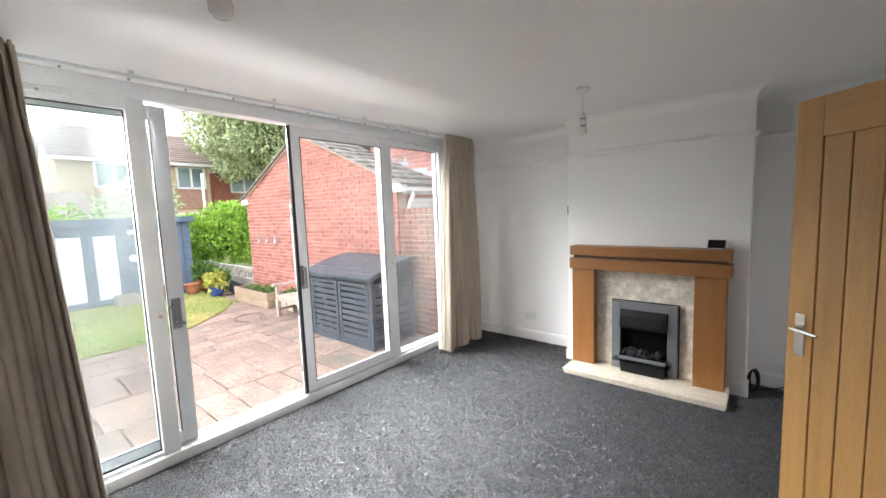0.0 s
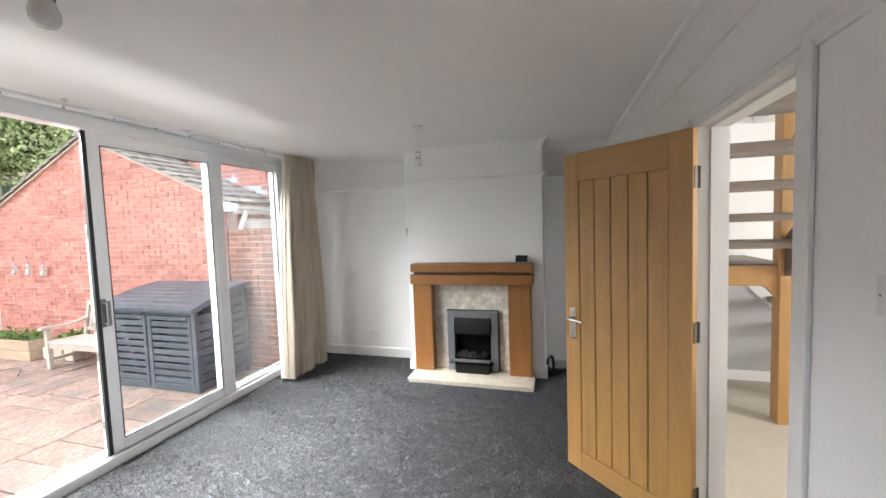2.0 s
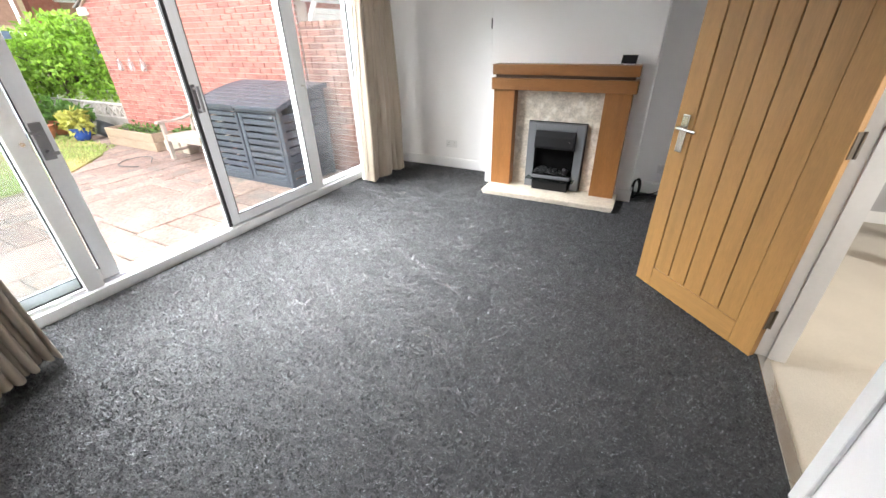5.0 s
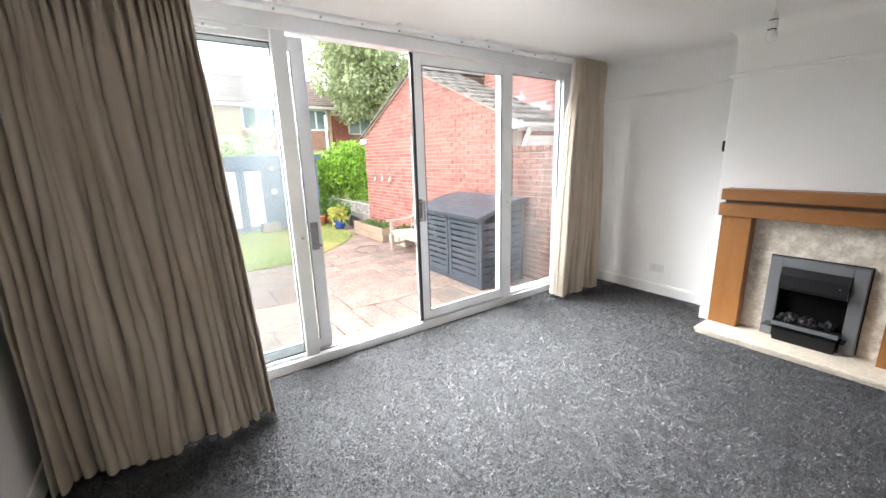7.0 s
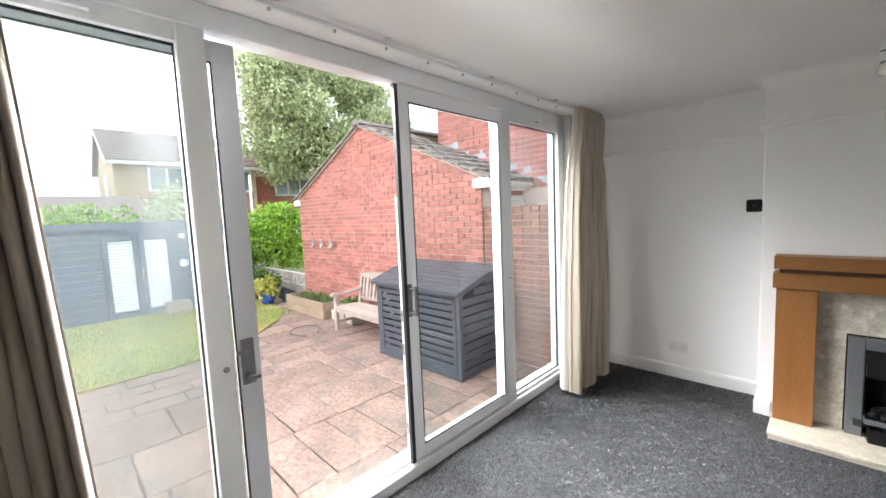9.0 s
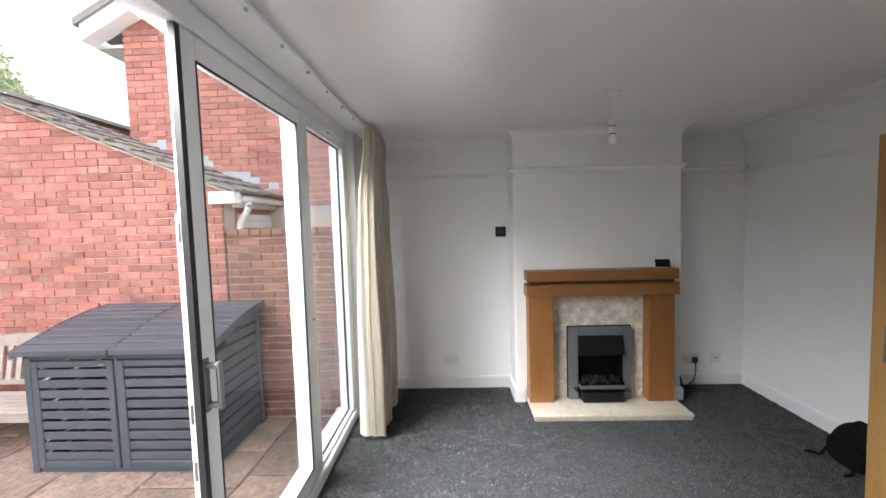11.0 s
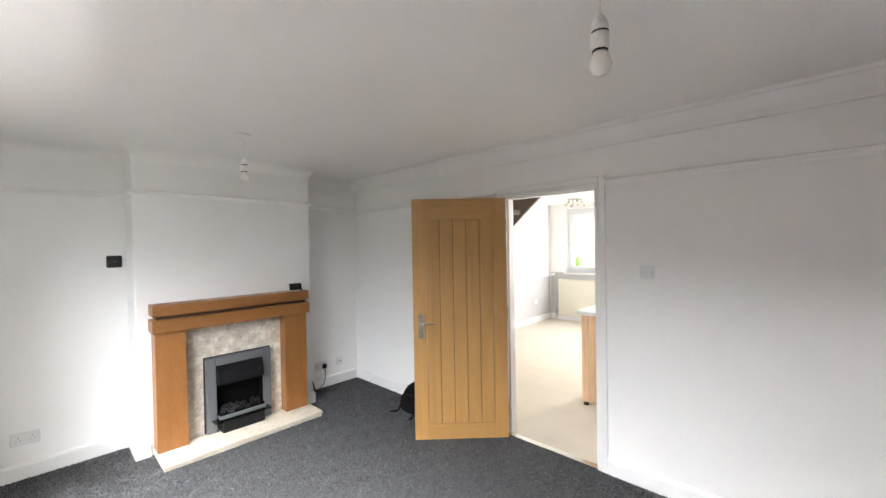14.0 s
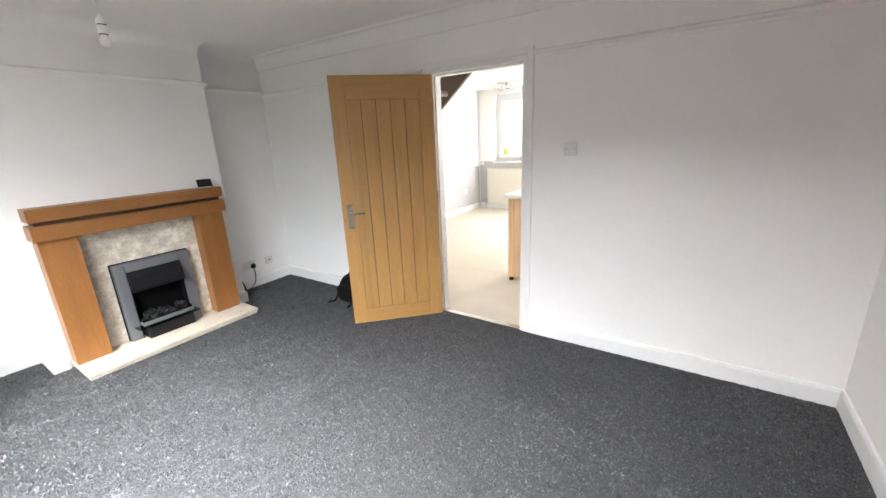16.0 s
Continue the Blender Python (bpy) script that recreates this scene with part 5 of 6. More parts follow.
for y0, y1 in ((1.40, 1.965), (1.975, 2.54), (3.07, 3.73)):
    d = part("door", boxes((HX - 0.015, HX + 0.03, y0, y0 + 0.09, GROUND + 0.02, 1.42), (HX - 0.015, HX + 0.03, y1 - 0.09, y1, GROUND + 0.02, 1.42),
                           (HX - 0.015, HX + 0.03, y0 + 0.09, y1 - 0.09, GROUND + 0.02, GROUND + 0.14), (HX - 0.015, HX + 0.03, y0 + 0.09, y1 - 0.09, 1.31, 1.42), bevel=0.004), M_SHED, sh)
    bl = bmesh.new()
    for k in range(24):
        z = GROUND + 0.15 + k * 0.059
        prism(bl, [(HX - 0.012, z), (HX - 0.002, z + 0.029), (HX - 0.012, z + 0.058)], y0 + 0.09, y1 - 0.09, "y")
    part("blind", bl, M_BLIND, d, "white pleated blind behind the glass")
part("door_handle", boxes((HX + 0.03, HX + 0.06, 1.985, 2.01, 0.5, 0.72), bevel=0.004), M_CHROME, sh)
for z, r in ((1.33, 0.065), (0.74, 0.09)):
    b = bmesh.new()
    bmesh.ops.create_uvsphere(b, u_segments=14, v_segments=10, radius=r, matrix=Matrix.Translation((HX + 0.06, 2.72, z)))
    tube(b, (HX, 2.72, z + 0.02), (HX + 0.06, 2.72, z + 0.02), 0.02)
    part("wall_light", b, M_BULB, sh, "round white wall light", True)
part("tap_box", boxes((HX, HX + 0.1, 2.68, 2.78, 0.48, 0.58), bevel=0.01), M_STEEL, sh)
cr = thing("wooden_crate", pose(-10.6, 2.5, GROUND + 0.02), "slatted wooden crate on the lawn", "crate")
for k in range(3):
    z = GROUND + 0.03 + k * 0.075
    for r in ((-10.8, -10.45, 2.28, 2.295), (-10.8, -10.45, 2.685, 2.70), (-10.465, -10.45, 2.296, 2.684), (-10.8, -10.785, 2.296, 2.684)):
        part("slat", boxes((*r, z, z + 0.062)), M_WEATHERED, cr)
part("bottom", boxes((-10.8, -10.45, 2.28, 2.70, GROUND + 0.02, GROUND + 0.03)), M_WEATHERED, cr)

# ---- houses beyond ----
M_BUFF = surf("buff_brick", (0.54, 0.41, 0.28), 0.9, 0.2, 4, 30, 0.1)
M_HANG = surf("hung_tiles", (0.33, 0.19, 0.14), 0.85, 0.2, 4, 25, 0.1, island=0.12)
M_ROOF = surf("brown_roof_tiles", (0.25, 0.19, 0.17), 0.85, 0.15, 2, 12, 0.1, island=0.12)
M_PANE = surf("dark_window_pane", (0.16, 0.22, 0.22), 0.08, 0.1, 1, 10, 0.0)


def far_house(x, y0, y1, wall, label, windows):
    h = thing("house", pose(x - 3.5, (y0 + y1) / 2, GROUND), label, "house")
    part("wall", boxes((x - 7, x, y0, y1, GROUND, 4.62)), wall, h)
    part("gable", prism(bmesh.new(), [(x - 7, 4.62), (x, 4.62), (x - 3.5, 6.45)], y0, y1, "y"), wall, h)
    rb = bmesh.new()
    for k in range(14):
        for s in (1, -1):
            a, b = k / 14, (k + 1) / 14
            xa, xb = x - 3.5 + s * 3.85 * (1 - a), x - 3.5 + s * 3.85 * (1 - b)
            za, zb = 4.58 + 2.02 * a, 4.58 + 2.02 * b
            prism(rb, [(xa, za), (xb, zb), (xb, zb + 0.08), (xa, za + 0.12)], y0 - 0.25, y1 + 0.25, "y")
    tagged(part("roof_tiles", rb, M_ROOF, h, "courses of brown tiles"), kind="stuff")
    part("gutter", boxes((x + 0.3, x + 0.42, y0 - 0.2, y1 + 0.2, 4.45, 4.6)), M_WHITEPVC, h)
    part("bargeboard", prism(bmesh.new(), [(x + 0.3, 4.42), (x + 0.3, 4.6), (x - 3.5, 6.6), (x - 7.3, 4.6), (x - 7.3, 4.42), (x - 3.5, 6.4)], y0 - 0.28, y0 - 0.251, "y"), M_WHITEPVC, h)
    part("tile_hanging", boxes((x, x + 0.06, y0 + 1.2, y1 - 0.2, 2.15, 3.25)), M_HANG, h)
    for a, b, z0, z1, lights in windows:
        w = part("window", boxes((x + 0.0, x + 0.08, a, b, z0, z1)), M_PANE, h)
        fbm = bmesh.new()
        for k in range(lights + 1):
            yy = a + (b - a) * k / lights
            box(fbm, x + 0.02, x + 0.12, yy - 0.05, yy + 0.05, z0, z1)
        box(fbm, x + 0.02, x + 0.12, a, b, z0 - 0.06, z0 + 0.04)
        box(fbm, x + 0.02, x + 0.12, a, b, z1 - 0.04, z1 + 0.06)
        part("frame", fbm, M_WHITEPVC, w)
    return h


h1 = far_house(-24, 3.0, 9.2, M_BUFF, "buff brick house with brown roof and tile-hung front", [(4.3, 7.2, 3.3, 4.4, 4), (7.6, 8.9, 3.3, 4.4, 2), (4.5, 5.8, 0.7, 1.9, 2), (6.6, 8.6, 0.4, 1.9, 3)])
part("side_window", boxes((-27.2, -26.4, 2.94, 3.02, 3.0, 4.2)), M_WHITEPVC, h1)
far_house(-26, -9.0, -1.5, M_BUFF, "buff brick house with brown tiled roof", [(-7.5, -4.5, 3.3, 4.4, 4), (-7.0, -4.8, 0.6, 1.9, 3)])
far_house(-27, 10.5, 18.0, M_BRICK_I, "red brick house half hidden by the tree", [(11.5, 14.0, 3.3, 4.4, 3), (11.8, 13.6, 0.6, 1.9, 2)])
lowx = thing("low_extension", pose(-20.5, 1.4, GROUND), "low tiled outbuilding in front of the buff house", "outbuilding")
part("wall", boxes((-22, -19.5, -0.5, 3.4, GROUND, 1.75)), M_BUFF, lowx)
part("roof", prism(bmesh.new(), [(-22.2, 2.75), (-19.2, 1.7), (-19.2, 1.82), (-22.2, 2.9)], -0.7, 3.6, "y"), M_ROOF, lowx)
pl = bmesh.new()
tube(pl, (-18, 6.75, GROUND - 0.03), (-18, 6.75, 3.5), 0.06, 0.045, 12)
tagged(part("street_pole", pl, M_WHITEPVC, None, "", True), "slim pale pole standing beyond the garden wall", "pole")

# view from the kitchen window
kb = thing("house", pose(15, 5, GROUND), "yellow-buff rendered house across the street", "house")
part("wall", boxes((13, 18, -6, 12, GROUND, 5.2)), surf("buff_render", (0.80, 0.73, 0.55), 0.9, 0.15, 3, 25, 0.1), kb)
part("roof", prism(bmesh.new(), [(12.6, 5.1), (15.5, 7.2), (18.4, 5.1)], -6.3, 12.3, "y"), M_ROOF, kb)
cl = [(11.6 + rg.uniform(-0.3, 0.3), 6.7 + 0.22 * k, 0.15 + rg.uniform(0, 0.6), rg.uniform(0.3, 0.45)) for k in range(6)]
plant("front_shrub", (11.6, 7.2, GROUND - 0.03), cl, 1500, 0.12, M_LEAF, "green shrub in front of the buff house", "bush", 51)

# ---- curtains ----
M_CURTAIN = surf("beige_lined_curtain", (0.47, 0.405, 0.32), 0.85, 0.08, 4, 220, 0.08, sheen=0.25)
M_LINING = surf("cream_curtain_lining", (0.72, 0.68, 0.60), 0.85, 0.05, 4, 200, 0.05)


def curtain(label, y_top, y_bot, x_top, x_bot, folds, seed, depth=0.05, flip=1, loose=-1):
    """A pinch-pleated curtain in deep folds, from the ceiling track to just over the carpet; it fans out towards the hem.
    loose: the fold whose hook has come off its glider, so that it sags."""
    t = thing("curtain", pose((x_top + x_bot) / 2, (y_bot[0] + y_bot[1]) / 2, 0.02), label, "curtain", "curtains")
    rg = random.Random(seed)
    n, rows = folds * 16, 64
    width = [rg.choice((0.6, 0.75, 0.9, 1.0, 1.25, 1.6)) for _ in range(folds)]
    if loose >= 0:
        width[loose] = 2.1
    total = sum(width)
    amp = [rg.uniform(0.65, 1.35) for _ in range(folds)]
    cuts = [0]
    for w in width:
        cuts.append(cuts[-1] + w / total)
    verts, faces = [], []
    for j in range(rows + 1):
        v = j / rows
        z = 2.365 - (2.365 - 0.034) * v
        fan = v ** 1.1
        grow = min(1.0, max(0.0, (v - 0.05) / 0.2))
        open_ = 0.32 + 0.68 * grow * grow * (3 - 2 * grow)
        finger = max(0.0, 1 - (abs(v - 0.04) / (0.05 if v < 0.04 else 0.13)) ** 1.3)
        for i in range(n + 1):
            u = i / n
            calm = math.sin(math.pi * u)
            m = u + calm * min(1.0, v * 3) * (0.05 * noise.noise(Vector((u * 3.1, v * 1.5, seed))) + 0.018 * noise.noise(Vector((u * 11, v * 3.2, seed + 5))))
            m = min(max(m, 0.0), 0.99999)
            f = max(k for k in range(folds) if cuts[k] <= m)
            loc = (m - cuts[f]) / (cuts[f + 1] - cuts[f])
            w = max(0.0, math.sin(math.pi * loc)) ** 0.55
            w *= 0.85 + 0.45 * noise.noise(Vector((f * 3.7, v * 2.1, seed)))
            wave = (w - 0.5) * 2 * amp[f] * depth * open_ * (0.75 + 0.35 * fan)
            wave += finger * (0.008 * math.cos(6 * math.pi * loc) + 0.03 * math.sin(math.pi * loc))
            crease = 0.004 * noise.noise(Vector((u * folds * 2.3, v * 5.0, seed + 2))) * (0.4 + v)
            y = (y_top[0] + u * (y_top[1] - y_top[0])) * (1 - fan) + (y_bot[0] + u * (y_bot[1] - y_bot[0])) * fan
            y -= 0.4 * (y_bot[1] - y_bot[0]) / folds * math.sin(2 * math.pi * loc) * amp[f] * open_ * calm ** 0.5
            y -= (loc - 0.5) * (cuts[f + 1] - cuts[f]) * (y_top[1] - y_top[0]) * 0.62 * finger * calm ** 0.3
            soft = 0.045 * noise.noise(Vector((u * folds * 0.4, v * 1.5, seed))) * (0.2 + v)
            sag = 0.0
            if f == loose:
                sag = math.sin(math.pi * loc) * max(0.0, 1 - v / 0.5)
            x = x_top + (x_bot - x_top) * fan + wave + crease + soft + 0.035 * sag
            verts.append((x, y, z - 0.045 * sag + (0.012 * math.sin(u * 17 + seed) + 0.022 * (amp[f] - 1) * w) * v))
    for j in range(rows):
        for i in range(n):
            a = j * (n + 1) + i
            faces.append((a, a + 1, a + n + 2, a + n + 1))
    inv = UNDO[t.name]
    for nm, dx, mat_, lab in (("face_cloth", 0.0, M_CURTAIN, ""), ("lining", -0.022, M_LINING, "cream lining")):
        me = bpy.data.meshes.new(nm)
        me.from_pydata([tuple(inv @ Vector((p[0] + dx, p[1], max(p[2], 0.05) if dx else p[2]))) for p in verts], [], faces)
        for p in me.polygons:
            p.use_smooth = True
        me.materials.append(mat_)
        ob = new(nm, me)
        ob.parent = t
        if lab:
            ob["label"] = lab
    # turned-back leading edge
    edge = n if flip > 0 else 0
    eb = bmesh.new()
    prev = None
    for j in range(rows + 1):
        p = Vector(verts[j * (n + 1) + edge])
        row = [eb.verts.new(p + Vector(o)) for o in ((0.004, 0, 0), (0.004, 0.006 * flip, 0), (-0.02, 0.006 * flip, 0), (-0.02, 0, 0))]
        if prev:
            for k in range(4):
                eb.faces.new((prev[k], prev[(k + 1) % 4], row[(k + 1) % 4], row[k]))
        prev = row
    part("hem_edge", eb, M_CURTAIN, t)
    if flip < 0:
        vs_l, fs_l = [], []
        for j in range(rows + 1):
            p = Vector(verts[j * (n + 1)])
            v = j / rows
            for i in range(9):
                s_ = i / 8
                q = Vector((p.x - 0.012 - 0.115 * s_ * (0.35 + 0.65 * v), p.y + 0.02 * math.sin(s_ * 5 + 2 * v) + 0.03 * s_, p.z))
                vs_l.append(tuple(inv @ q))
        for j in range(rows):
            for i in range(8):
                a = j * 9 + i
                fs_l.append((a, a + 1, a + 10, a + 9))
        me = bpy.data.meshes.new("turned_lining")
        me.from_pydata(vs_l, [], fs_l)
        for pg in me.polygons:
            pg.use_smooth = True
        me.materials.append(M_LINING)
        ob = new("turned_lining", me)
        ob.parent = t
        ob["label"] = "cream lining turned towards the window"
    hb = bmesh.new()
    for k in range(folds):
        y = y_top[0] + (k + 0.5) / folds * (y_top[1] - y_top[0])
        box(hb, x_top - 0.02, x_top - 0.008, y - 0.004, y + 0.004, 2.345, 2.366)
    part("hooks", hb, M_TRIM, t)
    if loose >= 0:
        y = y_top[0] + (cuts[loose] + cuts[loose + 1]) / 2 * (y_top[1] - y_top[0])
        part("hook_tab", boxes((x_top + 0.066, x_top + 0.082, y - 0.016, y + 0.012, 2.33, 2.362), bevel=0.003), M_TRIM, t, "white heading tape tab")
    return t


curtain("full-length beige curtain drawn back at the window's end", (-0.20, 0.665), (-0.215, 0.775), -2.30, -2.235, 24, 4, 0.115, 1, 14)
curtain("full-length beige curtain gathered beside the chimney wall", (3.78, 4.22), (3.62, 4.24), -2.365, -2.35, 10, 9, 0.05, -1)
trk = thing("curtain_track", pose(-2.42, 2.05, H), "white plastic curtain track fixed to the ceiling", "curtain track")
part("rail", boxes((-2.436, -2.408, -0.22, 4.3, 2.340, 2.360), bevel=0.003), M_UPVC, trk)
for k in range(11):
    y = 0.82 + k * 0.27
    part("glider", boxes((-2.426, -2.414, y - 0.006, y + 0.006, 2.328, 2.340), bevel=0.002), M_ALU, trk)
for y in (0.3, 1.1, 1.9, 2.7, 3.5):
    part("bracket", boxes((-2.437, -2.403, y - 0.012, y + 0.012, 2.360, 2.3798), bevel=0.002), M_TRIM, trk)

# ---- pendant lights ----


def pendant(x, y, drop):
    t = thing("pendant_light", pose(x, y, H), "bare bulb on a short white pendant cord", "light", "ceiling pendants", flat=False)
    part("ceiling_rose", lathe(bmesh.new(), [(0.048, 0.0), (0.048, -0.012), (0.04, -0.022), (0.012, -0.03), (0.006, -0.034)], 28), M_TRIM, t, "", True)
    b = bmesh.new()
    sweep(b, bend([(0, 0, -0.03), (0.002, 0.001, -0.1), (0, 0, -drop)], 5), 0.0035, 8)
    part("cord", b, M_TRIM, t, "", True)
    part("holder_cap", lathe(bmesh.new(), [(0.006, -drop + 0.012), (0.014, -drop), (0.021, -drop - 0.018), (0.0225, -drop - 0.036)], 24), M_TRIM, t, "", True)
    part("ring", lathe(bmesh.new(), [(0.0215, -drop - 0.036), (0.0215, -drop - 0.041)], 24), M_BLACK, t, "dark gap ring")
    part("holder_skirt", lathe(bmesh.new(), [(0.0225, -drop - 0.041), (0.0235, -drop - 0.08), (0.021, -drop - 0.083)], 24), M_TRIM, t, "", True)
    part("ring", lathe(bmesh.new(), [(0.0195, -drop - 0.083), (0.0195, -drop - 0.088)], 24), M_BLACK, t, "dark gap ring")
    part("bulb", lathe(bmesh.new(), [(0.017, -drop - 0.086), (0.022, -drop - 0.098), (0.0275, -drop - 0.115), (0.0265, -drop - 0.13), (0.019, -drop - 0.143), (0.001, -drop - 0.148)], 24), M_BULB, t, "white opal bulb", True)
    return t


pendant(-0.745, 0.902, 0.200)
pendant(-0.760, 3.318, 0.170)

# ---- fittings on the walls ----
M_PLASTIC = surf("white_moulded_plastic", (0.74, 0.74, 0.74), 0.3, 0.02, 6, 60, 0.0)


def plate(name, m, w, h, label, category):
    """A wall plate, its back in local y = 0, facing local -y."""
    t = thing(name, m, label, category, flat=False)
    part("faceplate", boxes((-w / 2, w / 2, -0.009, 0.0, -h / 2, h / 2), bevel=0.0035, seg=2), M_PLASTIC, t)
    return t


def socket(m, gang, label):
    w = 0.146 if gang == 2 else 0.086
    t = plate("wall_socket", m, w, 0.086, label, "socket")
    for k in range(gang):
        cx = (k - (gang - 1) / 2) * 0.07
        b = bmesh.new()
        for dx, dz, sw, s_h in ((0, 0.012, 0.004, 0.008), (-0.011, -0.010, 0.006, 0.004), (0.011, -0.010, 0.006, 0.004)):
            box(b, cx + dx - sw / 2, cx + dx + sw / 2, -0.0096, -0.0088, dz - s_h / 2, dz + s_h / 2)
        part("pin_holes", b, M_BLACK, t)
        part("rocker", boxes((cx + (0.02 if k else -0.02) - 0.006, cx + (0.02 if k else -0.02) + 0.006, -0.0125, -0.009, 0.012, 0.032), bevel=0.001), M_PLASTIC, t)
    return t


socket(pose(-1.83, YN, 0.283), 2, "white double wall socket in the alcove")
s = socket(pose(0.455, YN, 0.253), 2, "white double wall socket with a black plug")
t = plate("blank_plate", pose(0.697, YN, 0.255), 0.086, 0.086, "white aerial outlet plate", "outlet")
part("aerial_outlet", boxes((-0.014, 0.014, -0.011, -0.009, -0.004, 0.004)), M_STEEL, t)
sw = plate("light_switch", pose(XE, 1.270, 1.405, 0, 0, -90), 0.086, 0.086, "white two-gang light switch beside the doorway", "switch")
for dx in (-0.014, 0.014):
    part("rocker", boxes((dx - 0.007, dx + 0.007, -0.0135, -0.009, -0.014, 0.014), bevel=0.0015), M_PLASTIC, sw)
for dx in (-0.03, 0.03):
    b = bmesh.new()
    tube(b, (dx, -0.0096, 0), (dx, -0.0088, 0), 0.0028, sides=10)
    part("screw", b, M_STEEL, sw)
ks = socket(pose(5.2, YN - 0.0065, 0.42), 2, "double socket on the grey kitchen wall")
plug = thing("plug", pose(0.49, YN - 0.02, 0.243), "black mains plug with its flex trailing to the floor", "plug")
part("plug_body", boxes((0.468, 0.512, YN - 0.04, YN - 0.0095, 0.218, 0.268), bevel=0.008, seg=2), M_BLACK, plug)
b = bmesh.new()
sweep(b, bend([(0.49, YN - 0.028, 0.22), (0.492, YN - 0.035, 0.16), (0.46, YN - 0.06, 0.07), (0.36, YN - 0.10, 0.02), (0.27, YN - 0.14, 0.007), (0.215, YN - 0.2, 0.007), (0.207, BY + 0.03, 0.02), (0.206, BY + 0.02, 0.10)]), 0.0045, 8)
part("flex", b, M_BLACK, plug, "black flex", True)
b = bmesh.new()
for k in range(4):
    a = [(0.225 + 0.03 * math.cos(q) + 0.006 * k, BY + 0.09 + 0.018 * k + 0.02 * math.sin(q), 0.10 + 0.085 * math.sin(q)) for q in [i * 6.28 / 16 for i in range(17)]]
    sweep(b, a, 0.0042, 8)
sweep(b, bend([(0.23, BY + 0.12, 0.02), (0.30, BY + 0.17, 0.03), (0.42, BY + 0.2, 0.006), (0.53, BY + 0.15, 0.006), (0.60, BY + 0.2, 0.006)]), 0.0045, 8)
tagged(part("coiled_cable", b, M_BLACK, None, "", True), "coil of black cable beside the chimney breast", "cable")

th = thing("thermostat", pose(-1.322, YN, 1.514), "square black wall thermostat with rounded corners", "thermostat")
part("body", boxes((-1.371, -1.273, YN - 0.026, YN - 0.0005, 1.466, 1.562), bevel=0.012, seg=4), M_BLACK, th)
part("screen", boxes((-1.352, -1.292, YN - 0.0275, YN - 0.0255, 1.490, 1.540), bevel=0.001), surf("dark_screen", (0.03, 0.03, 0.034), 0.12, 0.05, 8, 60, 0.0), th)
part("mark", boxes((-1.33, -1.314, YN - 0.0282, YN - 0.0276, 1.512, 1.516)), M_STEEL, th)

hub = thing("smart_display", pose(-0.02, 4.15, 1.18, 0, 0, -8), "small black smart display on a white foot", "display", flat=False)
b = bmesh.new()
prism(b, [(-0.012, 0.0), (0.045, 0.0), (0.03, 0.05), (0.008, 0.05)], -0.038, 0.038, "x")
part("foot", b, M_PLASTIC, hub, "white plastic foot")
b = boxes((-0.058, 0.058, -0.004, 0.004, -0.034, 0.034), bevel=0.003, seg=2)
b.transform(Matrix.Translation((0, -0.006, 0.041)) @ Matrix.Rotation(radians(-24), 4, "X"))
bz = part("bezel", b, M_BLACK, hub)
b = boxes((-0.052, 0.052, -0.0052, -0.0042, -0.029, 0.029))
b.transform(Matrix.Translation((0, -0.006, 0.041)) @ Matrix.Rotation(radians(-24), 4, "X"))
part("screen", b, surf("off_screen", (0.012, 0.012, 0.014), 0.08, 0.05, 8, 60, 0.0), bz)

# ---- backpack behind the door ----
M_NYLON = surf("black_nylon", (0.005, 0.005, 0.0055), 0.8, 0.2, 12, 200, 0.2, spec=0.15)
bag = thing("backpack", pose(0.74, 3.32, 0), "black nylon backpack slumped on the carpet behind the door", "bag")
b = bmesh.new()
bmesh.ops.create_uvsphere(b, u_segments=28, v_segments=18, radius=1.0)
for v in b.verts:
    p = v.co
    e = 0.62
    q = Vector([math.copysign(abs(c) ** e, c) for c in p])
    squash = 1 - 0.22 * max(0, q.z)
    v.co = Vector((0.755 + 0.105 * q.x * squash + 0.03 * q.z, 3.27 + 0.155 * q.y * squash, 0.135 + 0.13 * q.z)) + Vector((noise.noise(p * 2.3), noise.noise(p * 2.9 + Vector((5, 0, 0))), 0)) * 0.014
part("main_bag", b, M_NYLON, bag, "", True)
b = bmesh.new()
bmesh.ops.create_uvsphere(b, u_segments=20, v_segments=12, radius=1.0)
for v in b.verts:
    q = Vector([math.copysign(abs(c) ** 0.6, c) for c in v.co])
    v.co = Vector((0.66 + 0.04 * q.x, 3.27 + 0.12 * q.y, 0.10 + 0.085 * q.z))
part("front_pocket", b, M_NYLON, bag, "", True)
for dy in (-0.06, 0.09):
    b = bmesh.new()
    sweep(b, bend([(0.66, 3.27 + dy, 0.14), (0.635, 3.27 + dy * 1.2, 0.07), (0.615, 3.27 + dy * 1.4, 0.02), (0.60, 3.28 + dy * 1.6, 0.010), (0.565, 3.29 + dy * 1.8, 0.009)]), 0.009, 6)
    part("strap", b, M_NYLON, bag, "", True)
b = bmesh.new()
sweep(b, bend([(0.74, 3.22, 0.255), (0.75, 3.24, 0.285), (0.75, 3.29, 0.287), (0.74, 3.32, 0.256)]), 0.008, 6)
part("grab_loop", b, M_NYLON, bag, "", True)

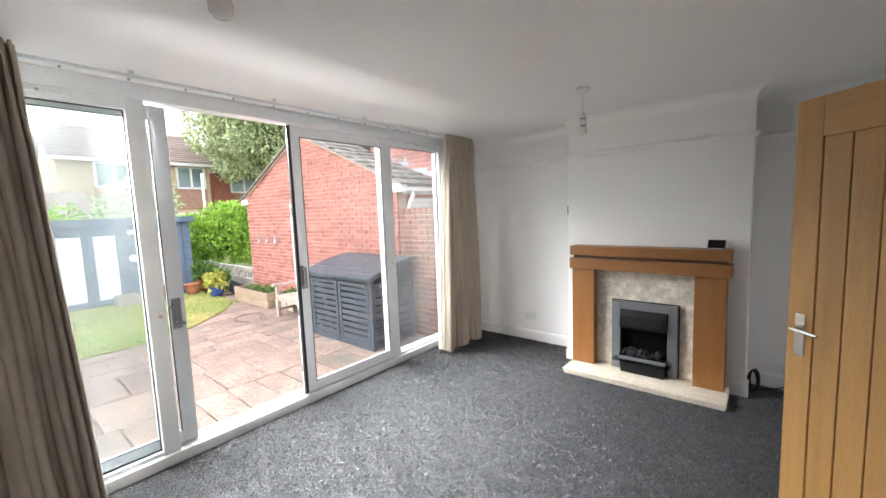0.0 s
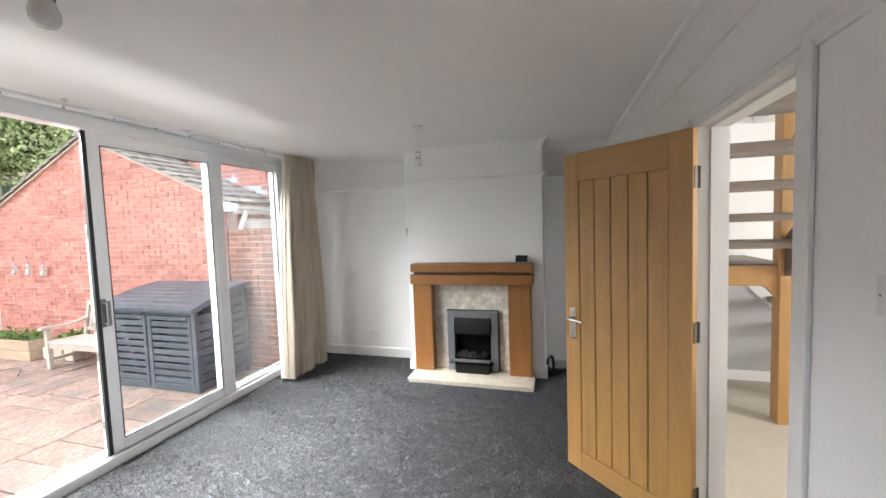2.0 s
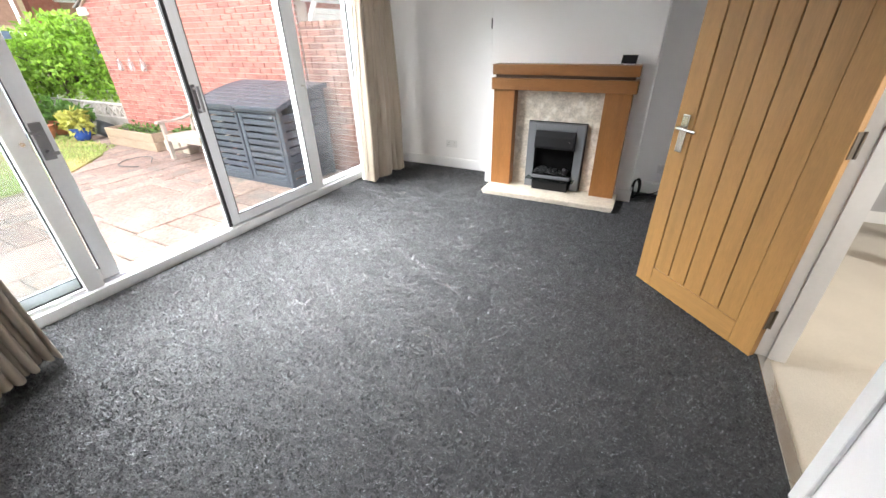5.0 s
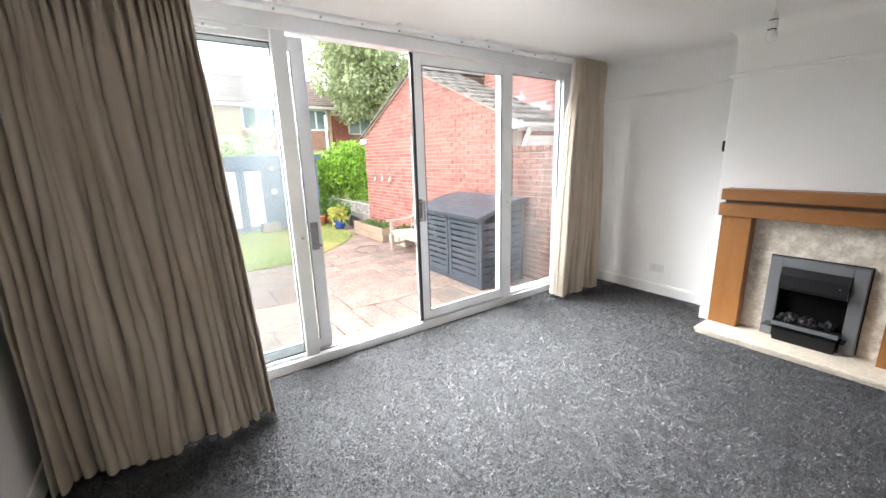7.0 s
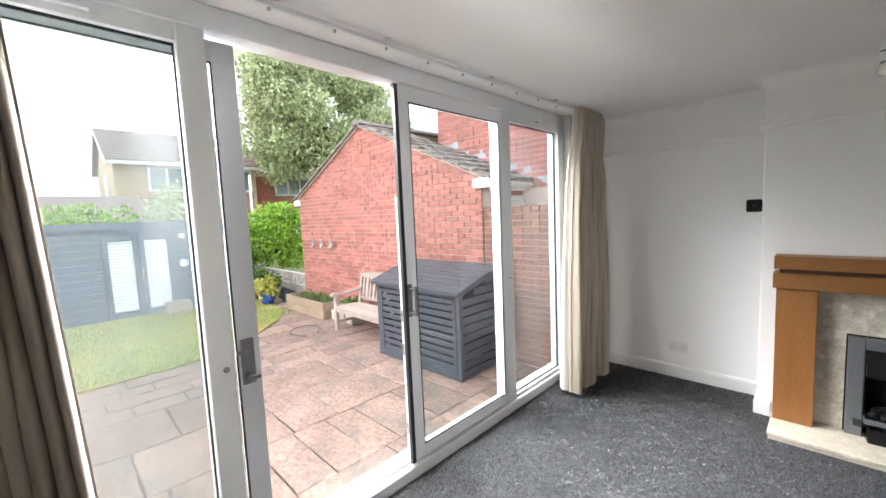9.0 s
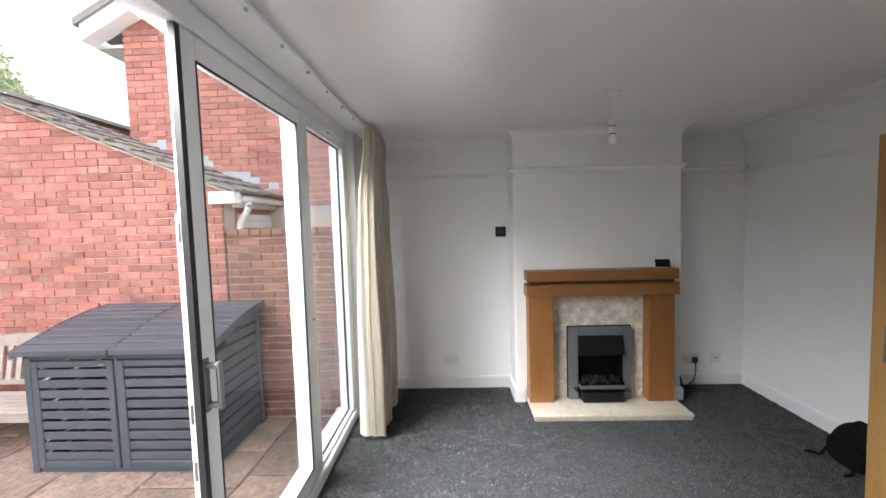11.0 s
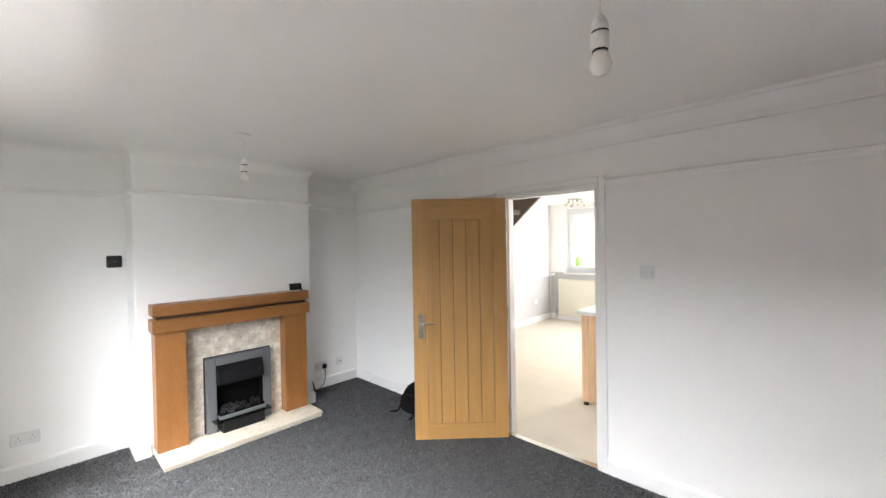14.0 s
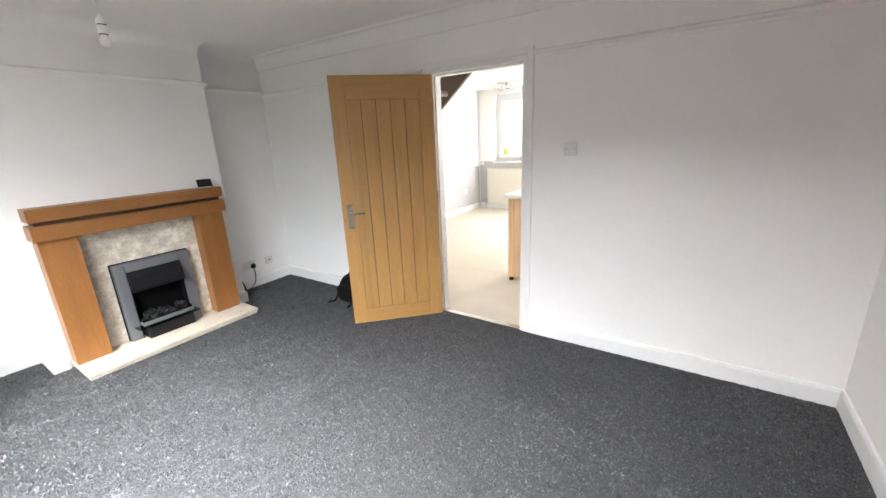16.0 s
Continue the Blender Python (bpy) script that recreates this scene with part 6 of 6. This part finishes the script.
# ---- patio slabs and brick courses ----
patio = thing("patio", pose(-5, 0, GROUND), "riven brown sandstone slab patio with open joints", "patio", kind="structure")
part("bedding", boxes((-10.4, -2.79, -6.0, 4.56, GROUND - 0.2, GROUND - 0.011)), M_GROUT, patio)
rg = random.Random(77)
SLABS = {}


def slab_mesh(w, d, n):
    if (w, d, n) not in SLABS:
        r2 = random.Random(int(w * 100 + d * 10 + n))
        ring, b = [], bmesh.new()
        corners = [(0, 0), (w, 0), (w, d), (0, d)]
        for (xa, ya), (xb, yb) in zip(corners, corners[1:] + corners[:1]):
            for k in range(5):
                s = (k + (r2.uniform(-0.3, 0.3) if k else 0)) / 5
                ring.append((xa + (xb - xa) * s, ya + (yb - ya) * s))
        rows = []
        for inset, z in ((0.005, -0.03), (0.004, -0.007), (0.012, 0.0)):
            r3 = random.Random(n + 5)
            rows.append([b.verts.new((w / 2 + (px_ - w / 2) * (1 - 2 * inset / w) + r3.uniform(-0.007, 0.006), d / 2 + (py_ - d / 2) * (1 - 2 * inset / d) + r3.uniform(-0.007, 0.006),
                                      z + (r2.uniform(-0.003, 0.002) if z > -0.02 else 0))) for px_, py_ in ring])
        for va, vb in zip(rows, rows[1:]):
            for k in range(len(ring)):
                b.faces.new((va[k], va[(k + 1) % len(ring)], vb[(k + 1) % len(ring)], vb[k]))
        mid = b.verts.new((w / 2, d / 2, 0.002))
        for k in range(len(ring)):
            b.faces.new((rows[-1][k], rows[-1][(k + 1) % len(ring)], mid))
        bmesh.ops.recalc_face_normals(b, faces=b.faces[:])
        me = bpy.data.meshes.new("slab")
        b.to_mesh(me)
        b.free()
        me.materials.append(M_STONE)
        SLABS[(w, d, n)] = me
    return SLABS[(w, d, n)]


x = -2.80
while x > -10.2:
    w = rg.choice((0.3, 0.45, 0.6, 0.6, 0.75))
    y = -5.8 + rg.uniform(0, 0.5)
    while y < 4.5:
        d = min(rg.choice((0.3, 0.45, 0.6, 0.75, 0.9)), 4.545 - y)
        xc, yc = x - w / 2, y + d / 2
        if d > 0.08 and not (xc < -7.3 and yc < lawn_edge(xc) - 0.5):
            ob = bpy.data.objects.new("slab", slab_mesh(w, round(d, 3), rg.randrange(3)))
            scene.collection.objects.link(ob)
            ob.parent = patio
            ob.matrix_basis = Matrix.Translation((x - w + 5, y, rg.uniform(-0.006, 0.005)))
        y += d
    x -= w

lay(GX0, GX1, GROUND, gable, lambda x: x > -5.35, garage, GY, M_BRICK, M_BRICK_I, UNDO[garage.name], 1)
lay(GX1 + 0.02, -2.77, GROUND, lambda x: 1.56, lambda x: True, gwall, GY + 0.02, M_BRICK_OLD, M_BRICK_OLD, Matrix(), 2)
for k in range(11):
    x = GX1 + 0.03 + k * 0.112
    tagged(part("coping_brick", boxes((x, x + 0.102, GY - 0.005, GY + 0.215, 1.545, 1.61), bevel=0.006), M_COPE, gwall))
lay(NX, -1.9, 1.87, lambda x: 4.05 + sl * (x - NX), lambda x: False, nbh, NY, M_BRICK_I, M_BRICK_I, UNDO[nbh.name], 3)
